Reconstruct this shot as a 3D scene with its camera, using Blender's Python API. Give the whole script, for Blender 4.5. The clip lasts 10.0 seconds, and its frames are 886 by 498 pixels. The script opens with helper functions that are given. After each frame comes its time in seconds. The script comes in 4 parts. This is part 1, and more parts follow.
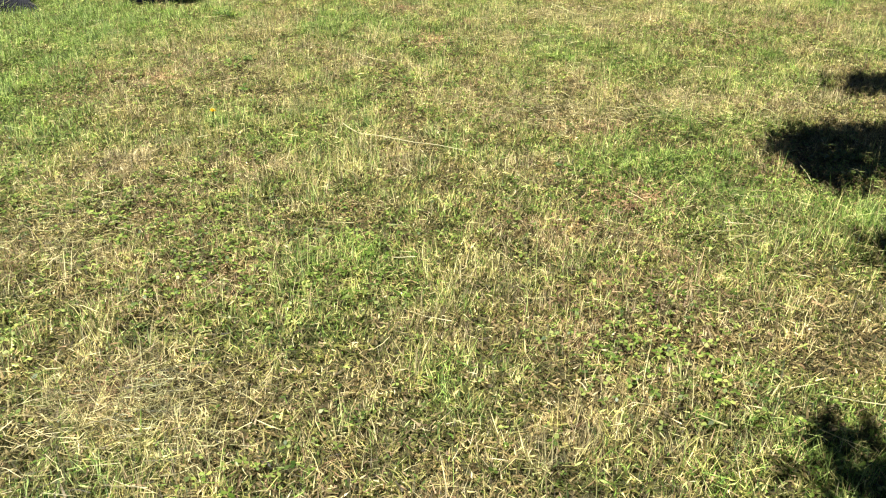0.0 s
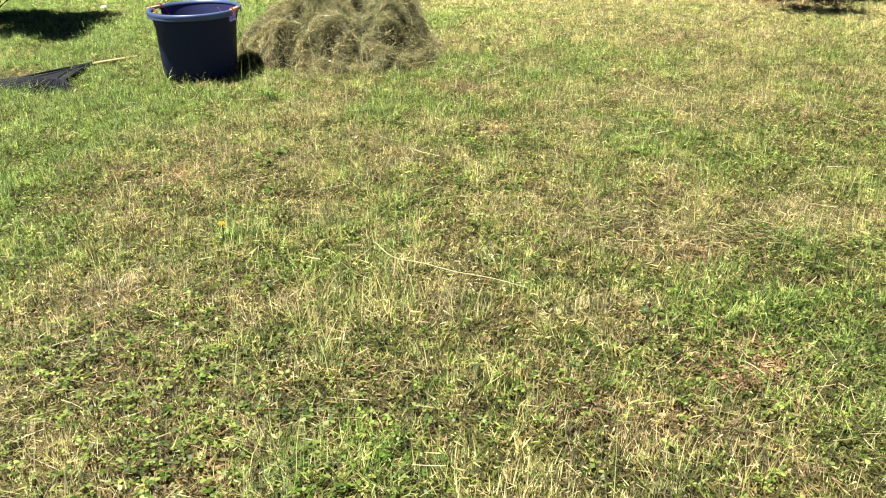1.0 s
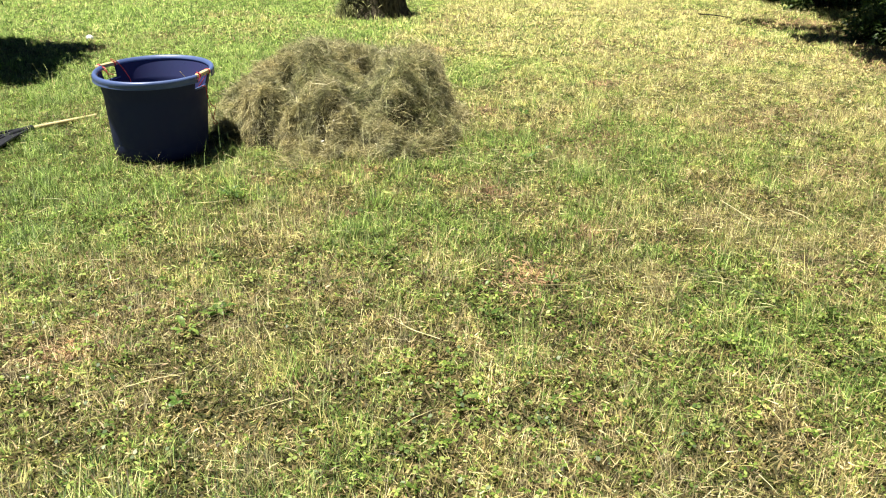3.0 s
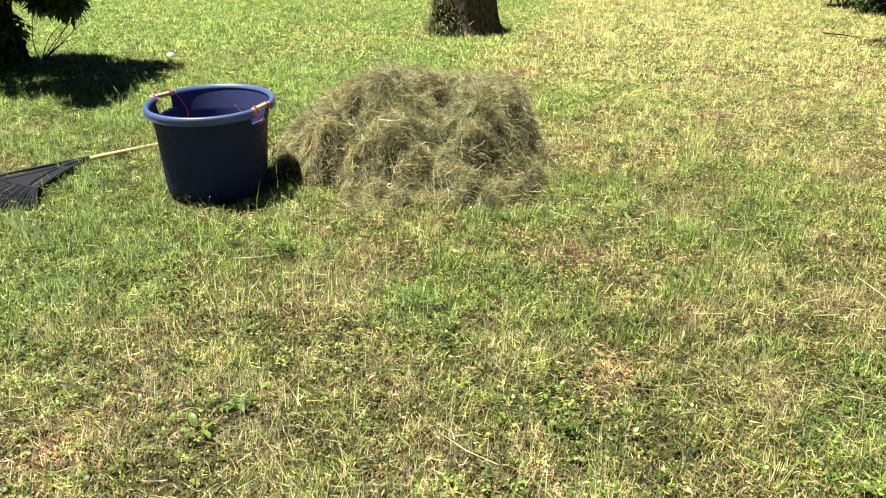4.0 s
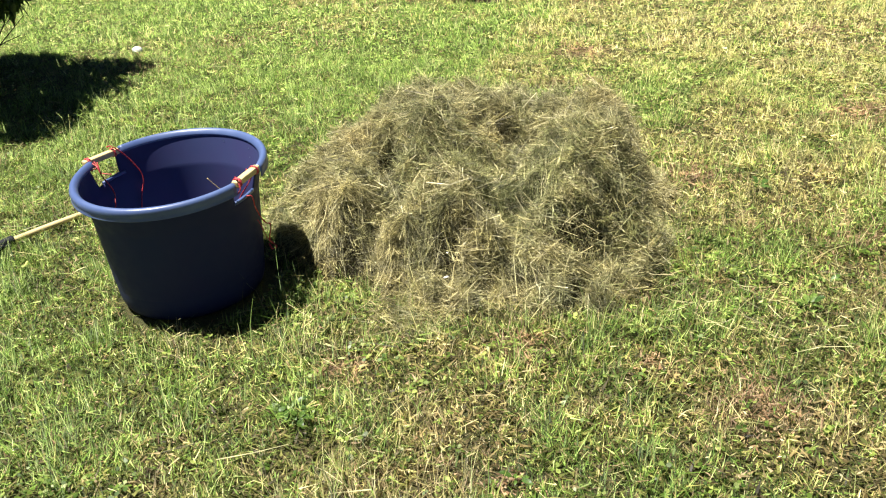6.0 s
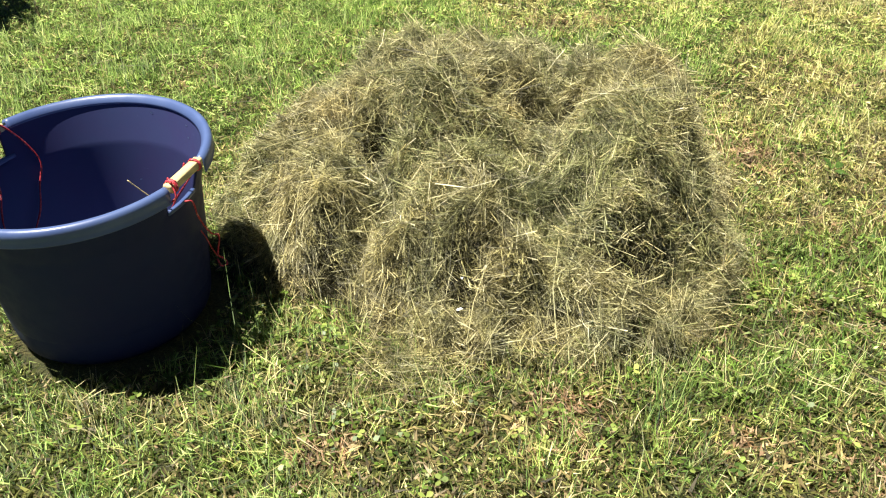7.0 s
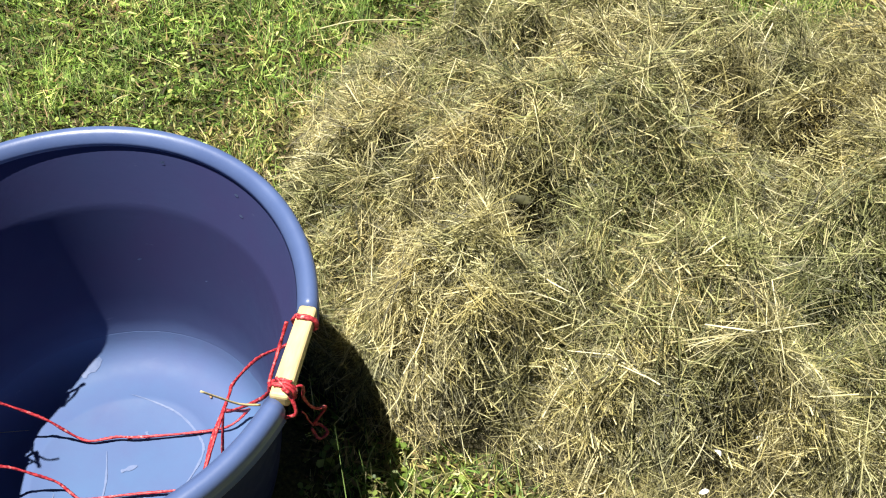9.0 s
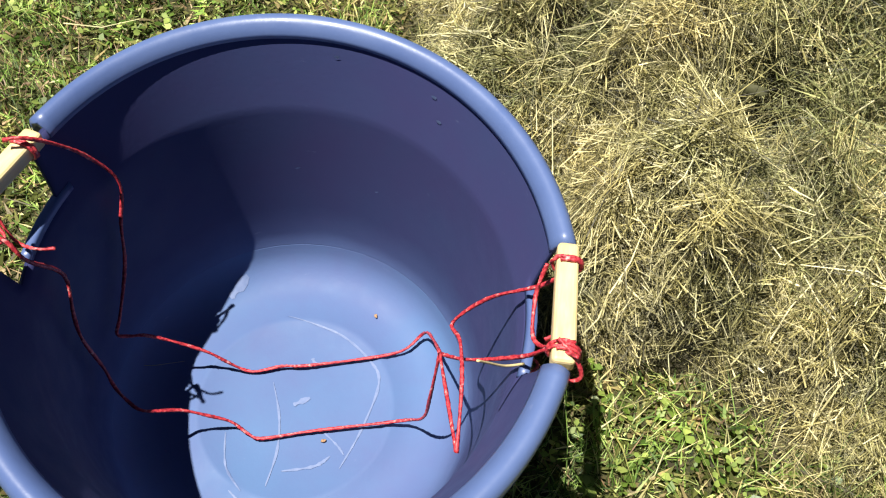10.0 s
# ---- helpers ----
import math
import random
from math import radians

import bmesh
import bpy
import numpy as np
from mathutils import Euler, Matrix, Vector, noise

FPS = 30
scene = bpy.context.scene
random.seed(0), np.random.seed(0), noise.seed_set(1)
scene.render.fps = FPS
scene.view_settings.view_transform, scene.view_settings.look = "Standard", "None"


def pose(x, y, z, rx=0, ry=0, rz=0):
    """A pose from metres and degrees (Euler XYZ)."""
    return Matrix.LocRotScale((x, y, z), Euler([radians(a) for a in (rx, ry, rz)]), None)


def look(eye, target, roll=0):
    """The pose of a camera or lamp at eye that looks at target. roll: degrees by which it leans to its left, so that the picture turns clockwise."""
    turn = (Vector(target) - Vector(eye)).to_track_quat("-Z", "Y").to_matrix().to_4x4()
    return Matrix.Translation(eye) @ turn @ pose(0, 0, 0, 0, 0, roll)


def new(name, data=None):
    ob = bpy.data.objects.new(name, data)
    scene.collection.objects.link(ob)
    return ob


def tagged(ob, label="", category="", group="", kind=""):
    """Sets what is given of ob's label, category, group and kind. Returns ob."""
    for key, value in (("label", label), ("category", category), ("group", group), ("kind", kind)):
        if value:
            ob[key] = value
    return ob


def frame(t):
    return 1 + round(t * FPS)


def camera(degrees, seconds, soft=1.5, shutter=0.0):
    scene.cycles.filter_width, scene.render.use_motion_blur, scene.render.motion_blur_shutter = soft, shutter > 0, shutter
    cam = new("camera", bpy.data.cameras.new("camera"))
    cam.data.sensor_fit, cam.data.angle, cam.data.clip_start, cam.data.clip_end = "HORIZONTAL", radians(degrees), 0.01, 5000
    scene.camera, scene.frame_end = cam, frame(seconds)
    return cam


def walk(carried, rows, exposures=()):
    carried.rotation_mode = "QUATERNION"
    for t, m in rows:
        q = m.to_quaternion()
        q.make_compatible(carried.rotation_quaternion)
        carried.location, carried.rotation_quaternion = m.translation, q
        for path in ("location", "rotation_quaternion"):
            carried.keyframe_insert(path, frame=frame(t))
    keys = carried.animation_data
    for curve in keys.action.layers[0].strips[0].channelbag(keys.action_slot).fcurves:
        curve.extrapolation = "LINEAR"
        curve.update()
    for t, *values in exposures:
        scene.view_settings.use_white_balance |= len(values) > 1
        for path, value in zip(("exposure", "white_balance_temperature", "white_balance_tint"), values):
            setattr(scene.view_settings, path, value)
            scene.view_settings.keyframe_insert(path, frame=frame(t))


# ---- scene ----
cam = camera(55.0, 10.0, soft=1.15)
PATH = [
    (0, (0.068, -0.053, 1.264), (0.030, 1.531, 0.410), 0.1),
    (0.5, (0.113, 0.325, 1.228), (-0.030, 1.931, 0.428), -2.1),
    (1, (0.125, 0.711, 1.224), (-0.080, 2.335, 0.473), -1.4),
    (1.5, (0.076, 1.078, 1.270), (-0.126, 2.718, 0.556), -0.6),
    (2, (0.088, 1.479, 1.262), (-0.139, 3.112, 0.541), 1.1),
    (2.2, (0.105, 1.645, 1.274), (-0.145, 3.271, 0.543), 1.3),
    (3.3, (0.053, 2.219, 1.349), (-0.260, 3.827, 0.604), -0.5),
    (3.5, (0.044, 2.339, 1.336), (-0.316, 3.939, 0.595), -0.4),
    (4, (0.048, 2.618, 1.352), (-0.437, 4.188, 0.617), -0.7),
    (4.5, (-0.074, 2.905, 1.315), (-0.604, 4.443, 0.543), -2.8),
    (5, (-0.218, 3.219, 1.385), (-0.744, 4.746, 0.590), -5.1),
    (5.5, (-0.310, 3.553, 1.366), (-0.839, 5.078, 0.571), -4.2),
    (6, (-0.546, 3.865, 1.343), (-1.040, 5.373, 0.492), -4.4),
    (6.2, (-0.618, 3.979, 1.350), (-1.105, 5.476, 0.475), -4.5),
    (7.3, (-1.020, 4.662, 1.215), (-1.283, 6.089, 0.150), -0.2),
    (7.5, (-1.117, 4.766, 1.226), (-1.296, 6.176, 0.122), 0.8),
    (8, (-1.262, 4.999, 1.205), (-1.332, 6.377, 0.049), 2.1),
    (8.5, (-1.398, 5.236, 1.202), (-1.455, 6.586, 0.013), 4.0),
    (9, (-1.594, 5.280, 1.161), (-1.631, 6.547, -0.118), 5.1),
    (9.5, (-1.785, 5.324, 1.119), (-1.785, 6.470, -0.269), 5.3),
    (10, (-1.873, 5.432, 1.075), (-1.872, 6.447, -0.412), 5.2),
]
walk(cam, [(t, look(eye, target, roll)) for t, eye, target, roll in PATH], [(0, 1.41), (1.0, 1.38), (2.0, 1.41), (3.5, 1.42), (5.5, 1.45), (7.0, 1.36), (8.5, 1.25), (10, 1.20)])

# ---- light ----
SUN_FROM = Vector((-0.104, -0.030, 0.400)).normalized()
sun_data = bpy.data.lights.new("sun", "SUN")
sun_data.energy, sun_data.angle, sun_data.color = 5.0, radians(0.53), (1.0, 0.95, 0.86)
sun = new("sun", sun_data)
sun.matrix_world = look(SUN_FROM * 30, (0, 0, 0))
world = bpy.data.worlds.new("sky")
scene.world = world
world.use_nodes = True
wn = world.node_tree.nodes
sky = wn.new("ShaderNodeTexSky")
sky.sky_type, sky.sun_disc = "NISHITA", False
sky.altitude, sky.air_density, sky.dust_density = 2500, 0.4, 0.2
sky.sun_elevation = math.asin(SUN_FROM.z)
sky.sun_rotation = math.atan2(SUN_FROM.x, SUN_FROM.y)
wn["Background"].inputs[1].default_value = 0.042
world.node_tree.links.new(sky.outputs[0], wn["Background"].inputs[0])

# ---- materials ----


def ramp(nt, fac, stops):
    r = nt.nodes.new("ShaderNodeValToRGB")
    while len(r.color_ramp.elements) < len(stops):
        r.color_ramp.elements.new(0.5)
    for e, (p, c) in zip(r.color_ramp.elements, stops):
        e.position, e.color = p, (*c, 1)
    nt.links.new(fac, r.inputs[0])
    return r.outputs[0]


def noise_node(nt, scale, detail=3, rough=0.55, stretch=None):
    n = nt.nodes.new("ShaderNodeTexNoise")
    n.inputs["Scale"].default_value, n.inputs["Detail"].default_value = scale, detail
    n.inputs["Roughness"].default_value = rough
    g = nt.nodes.new("ShaderNodeNewGeometry") if stretch is None else nt.nodes.new("ShaderNodeTexCoord")
    src = g.outputs["Position"] if stretch is None else g.outputs["Object"]
    if stretch is not None:
        m = nt.nodes.new("ShaderNodeMapping")
        m.inputs["Scale"].default_value = stretch
        nt.links.new(src, m.inputs[0])
        src = m.outputs[0]
    nt.links.new(src, n.inputs["Vector"])
    return n.outputs["Fac"]


def mixed(nt, a, b, fac, mode="MIX"):
    m = nt.nodes.new("ShaderNodeMix")
    m.data_type, m.blend_type = "RGBA", mode
    for sock, v in ((m.inputs["Factor"], fac), (m.inputs["A"], a), (m.inputs["B"], b)):
        if isinstance(v, (int, float)):
            sock.default_value = v
        elif isinstance(v, tuple):
            sock.default_value = (*v, 1)
        else:
            nt.links.new(v, sock)
    return m.outputs["Result"]


def blank(name):
    m = bpy.data.materials.new(name)
    m.use_nodes = True
    nt = m.node_tree
    return m, nt, nt.nodes["Principled BSDF"]


def bump(nt, bsdf, height, strength, distance):
    b = nt.nodes.new("ShaderNodeBump")
    b.inputs["Strength"].default_value, b.inputs["Distance"].default_value = strength, distance
    nt.links.new(height, b.inputs["Height"])
    nt.links.new(b.outputs[0], bsdf.inputs["Normal"])


def leafy(name, stops, rough=0.5, through_light=0.4, patch=6.0, low=(0.75, 0.75, 0.75), high=(1.25, 1.2, 1.1), spec=0.3, upright=0.0, single=False):
    """Thin plant matter: each blade has its own tint, with patches over it, and lets some light through."""
    m, nt, b = blank(name)
    g = nt.nodes.new("ShaderNodeNewGeometry")
    tint = nt.nodes.new("ShaderNodeObjectInfo").outputs["Random"] if single else g.outputs["Random Per Island"]
    col = ramp(nt, tint, stops)
    col = mixed(nt, col, ramp(nt, noise_node(nt, patch), [(0.3, low), (0.7, high)]), 1.0, "MULTIPLY")
    # finer patches, deepened to stand for the shade between tufts
    col = mixed(nt, col, ramp(nt, noise_node(nt, patch * 3.3), [(0.3, (0.48, 0.49, 0.50)), (0.7, (1.46, 1.42, 1.34))]), 1.0, "MULTIPLY")
    nt.links.new(col, b.inputs["Base Color"])
    b.inputs["Roughness"].default_value = rough
    b.inputs["Specular IOR Level"].default_value = spec
    tr = nt.nodes.new("ShaderNodeBsdfTranslucent")
    if upright:
        # shading normals tilted upwards, so steep blades look as sunlit as flat ones
        add = nt.nodes.new("ShaderNodeVectorMath")
        add.operation = "ADD"
        nt.links.new(g.outputs["Normal"], add.inputs[0])
        add.inputs[1].default_value = (0, 0, upright)
        unit = nt.nodes.new("ShaderNodeVectorMath")
        unit.operation = "NORMALIZE"
        nt.links.new(add.outputs[0], unit.inputs[0])
        nt.links.new(unit.outputs[0], b.inputs["Normal"])
    nt.links.new(col, tr.inputs["Color"])
    mx = nt.nodes.new("ShaderNodeMixShader")
    mx.inputs[0].default_value = through_light
    nt.links.new(b.outputs[0], mx.inputs[1])
    nt.links.new(tr.outputs[0], mx.inputs[2])
    nt.links.new(mx.outputs[0], nt.nodes["Material Output"].inputs[0])
    return m


GRASS = leafy("grass_green", [(0.0, (0.018, 0.042, 0.007)), (0.3, (0.092, 0.182, 0.030)), (0.7, (0.255, 0.402, 0.084)), (1.0, (0.58, 0.71, 0.28))], spec=0.25, upright=2.2)
PALE = leafy("grass_pale", [(0.0, (0.05, 0.058, 0.017)), (0.45, (0.315, 0.315, 0.103)), (0.8, (0.60, 0.575, 0.24)), (1.0, (0.86, 0.83, 0.47))], spec=0.25, upright=2.2)
STRAW = leafy("grass_dry", [(0.0, (0.05, 0.040, 0.020)), (0.45, (0.30, 0.250, 0.122)), (0.8, (0.58, 0.510, 0.28)), (1.0, (0.88, 0.82, 0.54))], spec=0.25, upright=2.2)
BROWN = leafy("grass_brown", [(0.0, (0.12, 0.070, 0.040)), (0.5, (0.34, 0.228, 0.130)), (1.0, (0.55, 0.41, 0.27))], upright=1.5)
# yellower far grass, also paled to stand for its brightness at low angles
LIT_GRASS = leafy("grass_lit", [(0.0, (0.33, 0.37, 0.125)), (0.5, (0.54, 0.56, 0.215)), (1.0, (0.80, 0.79, 0.40))], spec=0.25, upright=2.2)
CLOVER = leafy("clover_green", [(0.0, (0.045, 0.095, 0.015)), (0.5, (0.13, 0.21, 0.036)), (1.0, (0.36, 0.44, 0.13))], rough=0.4)
THATCH = leafy("thatch", [(0.0, (0.030, 0.026, 0.013)), (0.5, (0.105, 0.090, 0.042)), (0.85, (0.24, 0.195, 0.10)), (1.0, (0.44, 0.36, 0.23))], upright=0.8)
UNDER = leafy("undergrowth", [(0.0, (0.030, 0.040, 0.010)), (0.5, (0.095, 0.112, 0.032)), (1.0, (0.23, 0.24, 0.080))], upright=1.5, spec=0.1)
THATCH_PALE = leafy("old_leaf", [(0.0, (0.045, 0.036, 0.016)), (0.5, (0.150, 0.123, 0.056)), (1.0, (0.38, 0.315, 0.16))], upright=1.5, spec=0.1)
HAY = leafy("hay", [(0.0, (0.040, 0.036, 0.015)), (0.35, (0.155, 0.143, 0.056)), (0.74, (0.42, 0.385, 0.175)), (1.0, (0.74, 0.69, 0.41))],
            patch=7.0, low=(0.72, 0.80, 0.80), high=(1.15, 1.08, 1.0), through_light=0.28, upright=1.7)
HAY_PALE = leafy("bleached_hay", [(0.0, (0.16, 0.145, 0.070)), (0.5, (0.50, 0.47, 0.265)), (1.0, (0.80, 0.77, 0.52))], through_light=0.28, upright=1.7)
HAY_GREEN = leafy("half_dry_hay", [(0.0, (0.030, 0.034, 0.012)), (0.5, (0.155, 0.172, 0.066)), (1.0, (0.44, 0.465, 0.23))], through_light=0.28, upright=1.7)
WEED = leafy("weed_leaf", [(0.0, (0.05, 0.105, 0.022)), (0.6, (0.10, 0.18, 0.035)), (1.0, (0.20, 0.29, 0.07))], rough=0.4, through_light=0.3, patch=60, single=True)
PETAL = leafy("yellow_petal", [(0.0, (0.75, 0.55, 0.02)), (1.0, (0.85, 0.68, 0.04))], patch=60)
LEAF_DARK = leafy("shrub_leaf", [(0.0, (0.035, 0.07, 0.02)), (0.7, (0.075, 0.125, 0.035)), (1.0, (0.15, 0.19, 0.07))], rough=0.4, through_light=0.4)


def ground_material():
    """Soil under matted moss and old leaf, green in some patches and brown in others."""
    m, nt, b = blank("lawn_soil")
    fine = ramp(nt, noise_node(nt, 170, 6, 0.75), [(0.32, (0.022, 0.022, 0.008)), (0.5, (0.070, 0.068, 0.025)), (0.68, (0.165, 0.150, 0.066))])
    mid = ramp(nt, noise_node(nt, 38, 4, 0.6), [(0.3, (0.55, 0.66, 0.50)), (0.7, (1.45, 1.25, 1.25))])
    big = ramp(nt, noise_node(nt, 1.7, 4), [(0.3, (0.80, 1.1, 0.7)), (0.7, (1.25, 1.12, 0.95))])
    nt.links.new(mixed(nt, mixed(nt, fine, mid, 1.0, "MULTIPLY"), big, 1.0, "MULTIPLY"), b.inputs["Base Color"])
    b.inputs["Roughness"].default_value = 0.95
    bump(nt, b, noise_node(nt, 90, 6, 0.7), 1.0, 0.03)
    return m


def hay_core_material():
    m, nt, b = blank("shaded_hay_core")
    # dark tone stands for the shade down between the straws
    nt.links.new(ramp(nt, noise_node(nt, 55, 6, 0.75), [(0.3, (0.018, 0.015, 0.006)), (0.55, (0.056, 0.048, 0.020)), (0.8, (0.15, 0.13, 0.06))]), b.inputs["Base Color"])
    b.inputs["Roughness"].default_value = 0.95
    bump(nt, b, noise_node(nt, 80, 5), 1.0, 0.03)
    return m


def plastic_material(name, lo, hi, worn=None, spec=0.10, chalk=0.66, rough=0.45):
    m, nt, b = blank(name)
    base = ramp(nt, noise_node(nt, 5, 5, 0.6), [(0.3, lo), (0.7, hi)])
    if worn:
        # painted paler low down: wear plus the sunlight on the floor's rounded edge
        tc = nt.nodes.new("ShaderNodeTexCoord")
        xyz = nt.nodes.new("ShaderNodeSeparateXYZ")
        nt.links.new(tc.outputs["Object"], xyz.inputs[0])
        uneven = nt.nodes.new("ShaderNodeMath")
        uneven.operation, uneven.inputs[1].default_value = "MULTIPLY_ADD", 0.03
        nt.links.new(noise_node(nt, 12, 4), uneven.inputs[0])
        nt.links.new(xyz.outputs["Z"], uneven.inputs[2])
        lit_low = ramp(nt, uneven.outputs[0], [(0.082, (1, 1, 1)), (0.110, (0.35, 0.35, 0.35)), (0.160, (0, 0, 0))])
        base = mixed(nt, base, worn, lit_low)
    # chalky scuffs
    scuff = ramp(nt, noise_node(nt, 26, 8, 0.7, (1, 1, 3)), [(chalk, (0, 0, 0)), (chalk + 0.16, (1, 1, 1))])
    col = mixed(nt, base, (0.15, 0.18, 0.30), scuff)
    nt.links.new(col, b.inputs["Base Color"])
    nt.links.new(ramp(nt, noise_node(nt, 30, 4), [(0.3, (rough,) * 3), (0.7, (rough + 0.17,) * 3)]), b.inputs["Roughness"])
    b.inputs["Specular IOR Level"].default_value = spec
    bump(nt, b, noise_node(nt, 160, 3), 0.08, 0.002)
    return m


def simple(name, lo, hi, scale, rough=0.6, strength=0.3, distance=0.003, stretch=None, spec=0.4):
    m, nt, b = blank(name)
    f = noise_node(nt, scale, 5, 0.6, stretch)
    nt.links.new(ramp(nt, f, [(0.3, lo), (0.7, hi)]), b.inputs["Base Color"])
    b.inputs["Roughness"].default_value = rough
    b.inputs["Specular IOR Level"].default_value = spec
    bump(nt, b, f, strength, distance)
    return m


def twine_material():
    """Twisted red plastic twine: darker between the strands, with irregular pale flecks."""
    m, nt, b = blank("red_twine")
    strands = noise_node(nt, 260, 2, 0.5)
    red = ramp(nt, strands, [(0.30, (0.16, 0.008, 0.014)), (0.48, (0.40, 0.022, 0.035)), (0.62, (0.52, 0.06, 0.065))])
    flecks = ramp(nt, noise_node(nt, 130, 2, 0.6), [(0.60, (0, 0, 0)), (0.74, (0.8, 0.8, 0.8))])
    nt.links.new(mixed(nt, red, (0.66, 0.40, 0.37), flecks), b.inputs["Base Color"])
    b.inputs["Roughness"].default_value = 0.55
    bump(nt, b, strands, 0.6, 0.0015)
    return m


SOIL, HAY_CORE, TWINE = ground_material(), hay_core_material(), twine_material()
# one blue plastic in four tones; the wall's is darkened for its shade
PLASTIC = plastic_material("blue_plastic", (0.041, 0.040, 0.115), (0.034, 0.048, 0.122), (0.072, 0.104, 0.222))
# darker copy for the outside, with its shade put into the colour
SHADED_PLASTIC = plastic_material("shaded_outer_plastic", (0.021, 0.023, 0.072), (0.019, 0.027, 0.077), chalk=0.74)
# scratched floor: worn, and made paler for the sun that falls on it
FLOOR_PLASTIC = plastic_material("worn_lit_plastic", (0.078, 0.100, 0.220), (0.072, 0.128, 0.255))
# paler copy for the rim: sunlight on it is put into the colour
RIM_PLASTIC = plastic_material("sunlit_plastic", (0.048, 0.077, 0.190), (0.078, 0.118, 0.250), spec=0.45, rough=0.30)
SCUFF = simple("scuffed_plastic", (0.085, 0.125, 0.245), (0.125, 0.165, 0.295), 120, 0.6, 0.1, 0.001)
PINE = simple("handle_wood", (0.50, 0.38, 0.17), (0.66, 0.52, 0.28), 22, 0.55, 0.04, 0.001, (1, 5, 5))
RAKE_WOOD = simple("rake_wood", (0.46, 0.36, 0.17), (0.66, 0.54, 0.29), 25, 0.55, 0.2, 0.002, (1, 10, 10))
RAKE_BLACK = simple("black_plastic", (0.010, 0.011, 0.014), (0.020, 0.021, 0.026), 60, 0.55, 0.1, 0.001, None, 0.18)
STUMP_BARK = simple("weathered_bark", (0.012, 0.010, 0.007), (0.15, 0.125, 0.085), 22, 0.95, 1.0, 0.03, (2, 2, 0.7), 0.1)
BARK = simple("bark", (0.010, 0.009, 0.007), (0.055, 0.046, 0.034), 14, 0.95, 1.0, 0.03, (2, 2, 0.5), 0.1)
RUSTY_LEAF = simple("rusty_leaf", (0.22, 0.12, 0.06), (0.34, 0.20, 0.10), 80, 0.6, 0.2, 0.001)
FADED_LEAF = simple("faded_leaf", (0.030, 0.030, 0.012), (0.075, 0.075, 0.028), 60, 0.8, 0.2, 0.001)
STALK = simple("dry_stalk", (0.46, 0.43, 0.22), (0.62, 0.58, 0.34), 50, 0.5, 0.1, 0.001)
WHITE = simple("white_stone", (0.74, 0.74, 0.72), (0.86, 0.86, 0.84), 40, 0.6, 0.3, 0.003)

# ---- builders ----


def mesh_of(name, verts, faces, mats, index=None, smooth=False):
    """A mesh from arrays: verts (n, 3), faces (m, 3 or 4)."""
    verts, faces = np.asarray(verts, np.float32), np.asarray(faces, np.int32)
    me = bpy.data.meshes.new(name)
    k = faces.shape[1]
    me.vertices.add(len(verts))
    me.vertices.foreach_set("co", verts.ravel())
    me.loops.add(faces.size)
    me.loops.foreach_set("vertex_index", faces.ravel())
    me.polygons.add(len(faces))
    me.polygons.foreach_set("loop_start", np.arange(0, faces.size, k, dtype=np.int32))
    for m in mats:
        me.materials.append(m)
    if index is not None:
        me.polygons.foreach_set("material_index", np.asarray(index, np.int32))
    me.polygons.foreach_set("use_smooth", np.full(len(faces), smooth))
    me.update(calc_edges=True)
    return me


def part(name, data, parent, label=""):
    ob = new(name, data)
    ob.parent = parent
    return tagged(ob, label)


def from_bm(name, bm, material, smooth=True):
    me = bpy.data.meshes.new(name)
    bm.normal_update()
    bm.to_mesh(me)
    bm.free()
    me.materials.append(material)
    me.polygons.foreach_set("use_smooth", [smooth] * len(me.polygons))
    return me


def lattice(x, y, scale, seed):
    """Smooth value noise over the plan, 0 to 1."""
    table = np.random.RandomState(seed).rand(64, 64)
    u, v = np.asarray(x) * scale + 31.7, np.asarray(y) * scale + 17.3
    i, j = np.floor(u).astype(int), np.floor(v).astype(int)
    a, b = u - i, v - j
    a, b = a * a * (3 - 2 * a), b * b * (3 - 2 * b)
    i, j = i % 64, j % 64
    i1, j1 = (i + 1) % 64, (j + 1) % 64
    return (table[i, j] * (1 - a) + table[i1, j] * a) * (1 - b) + (table[i, j1] * (1 - a) + table[i1, j1] * a) * b


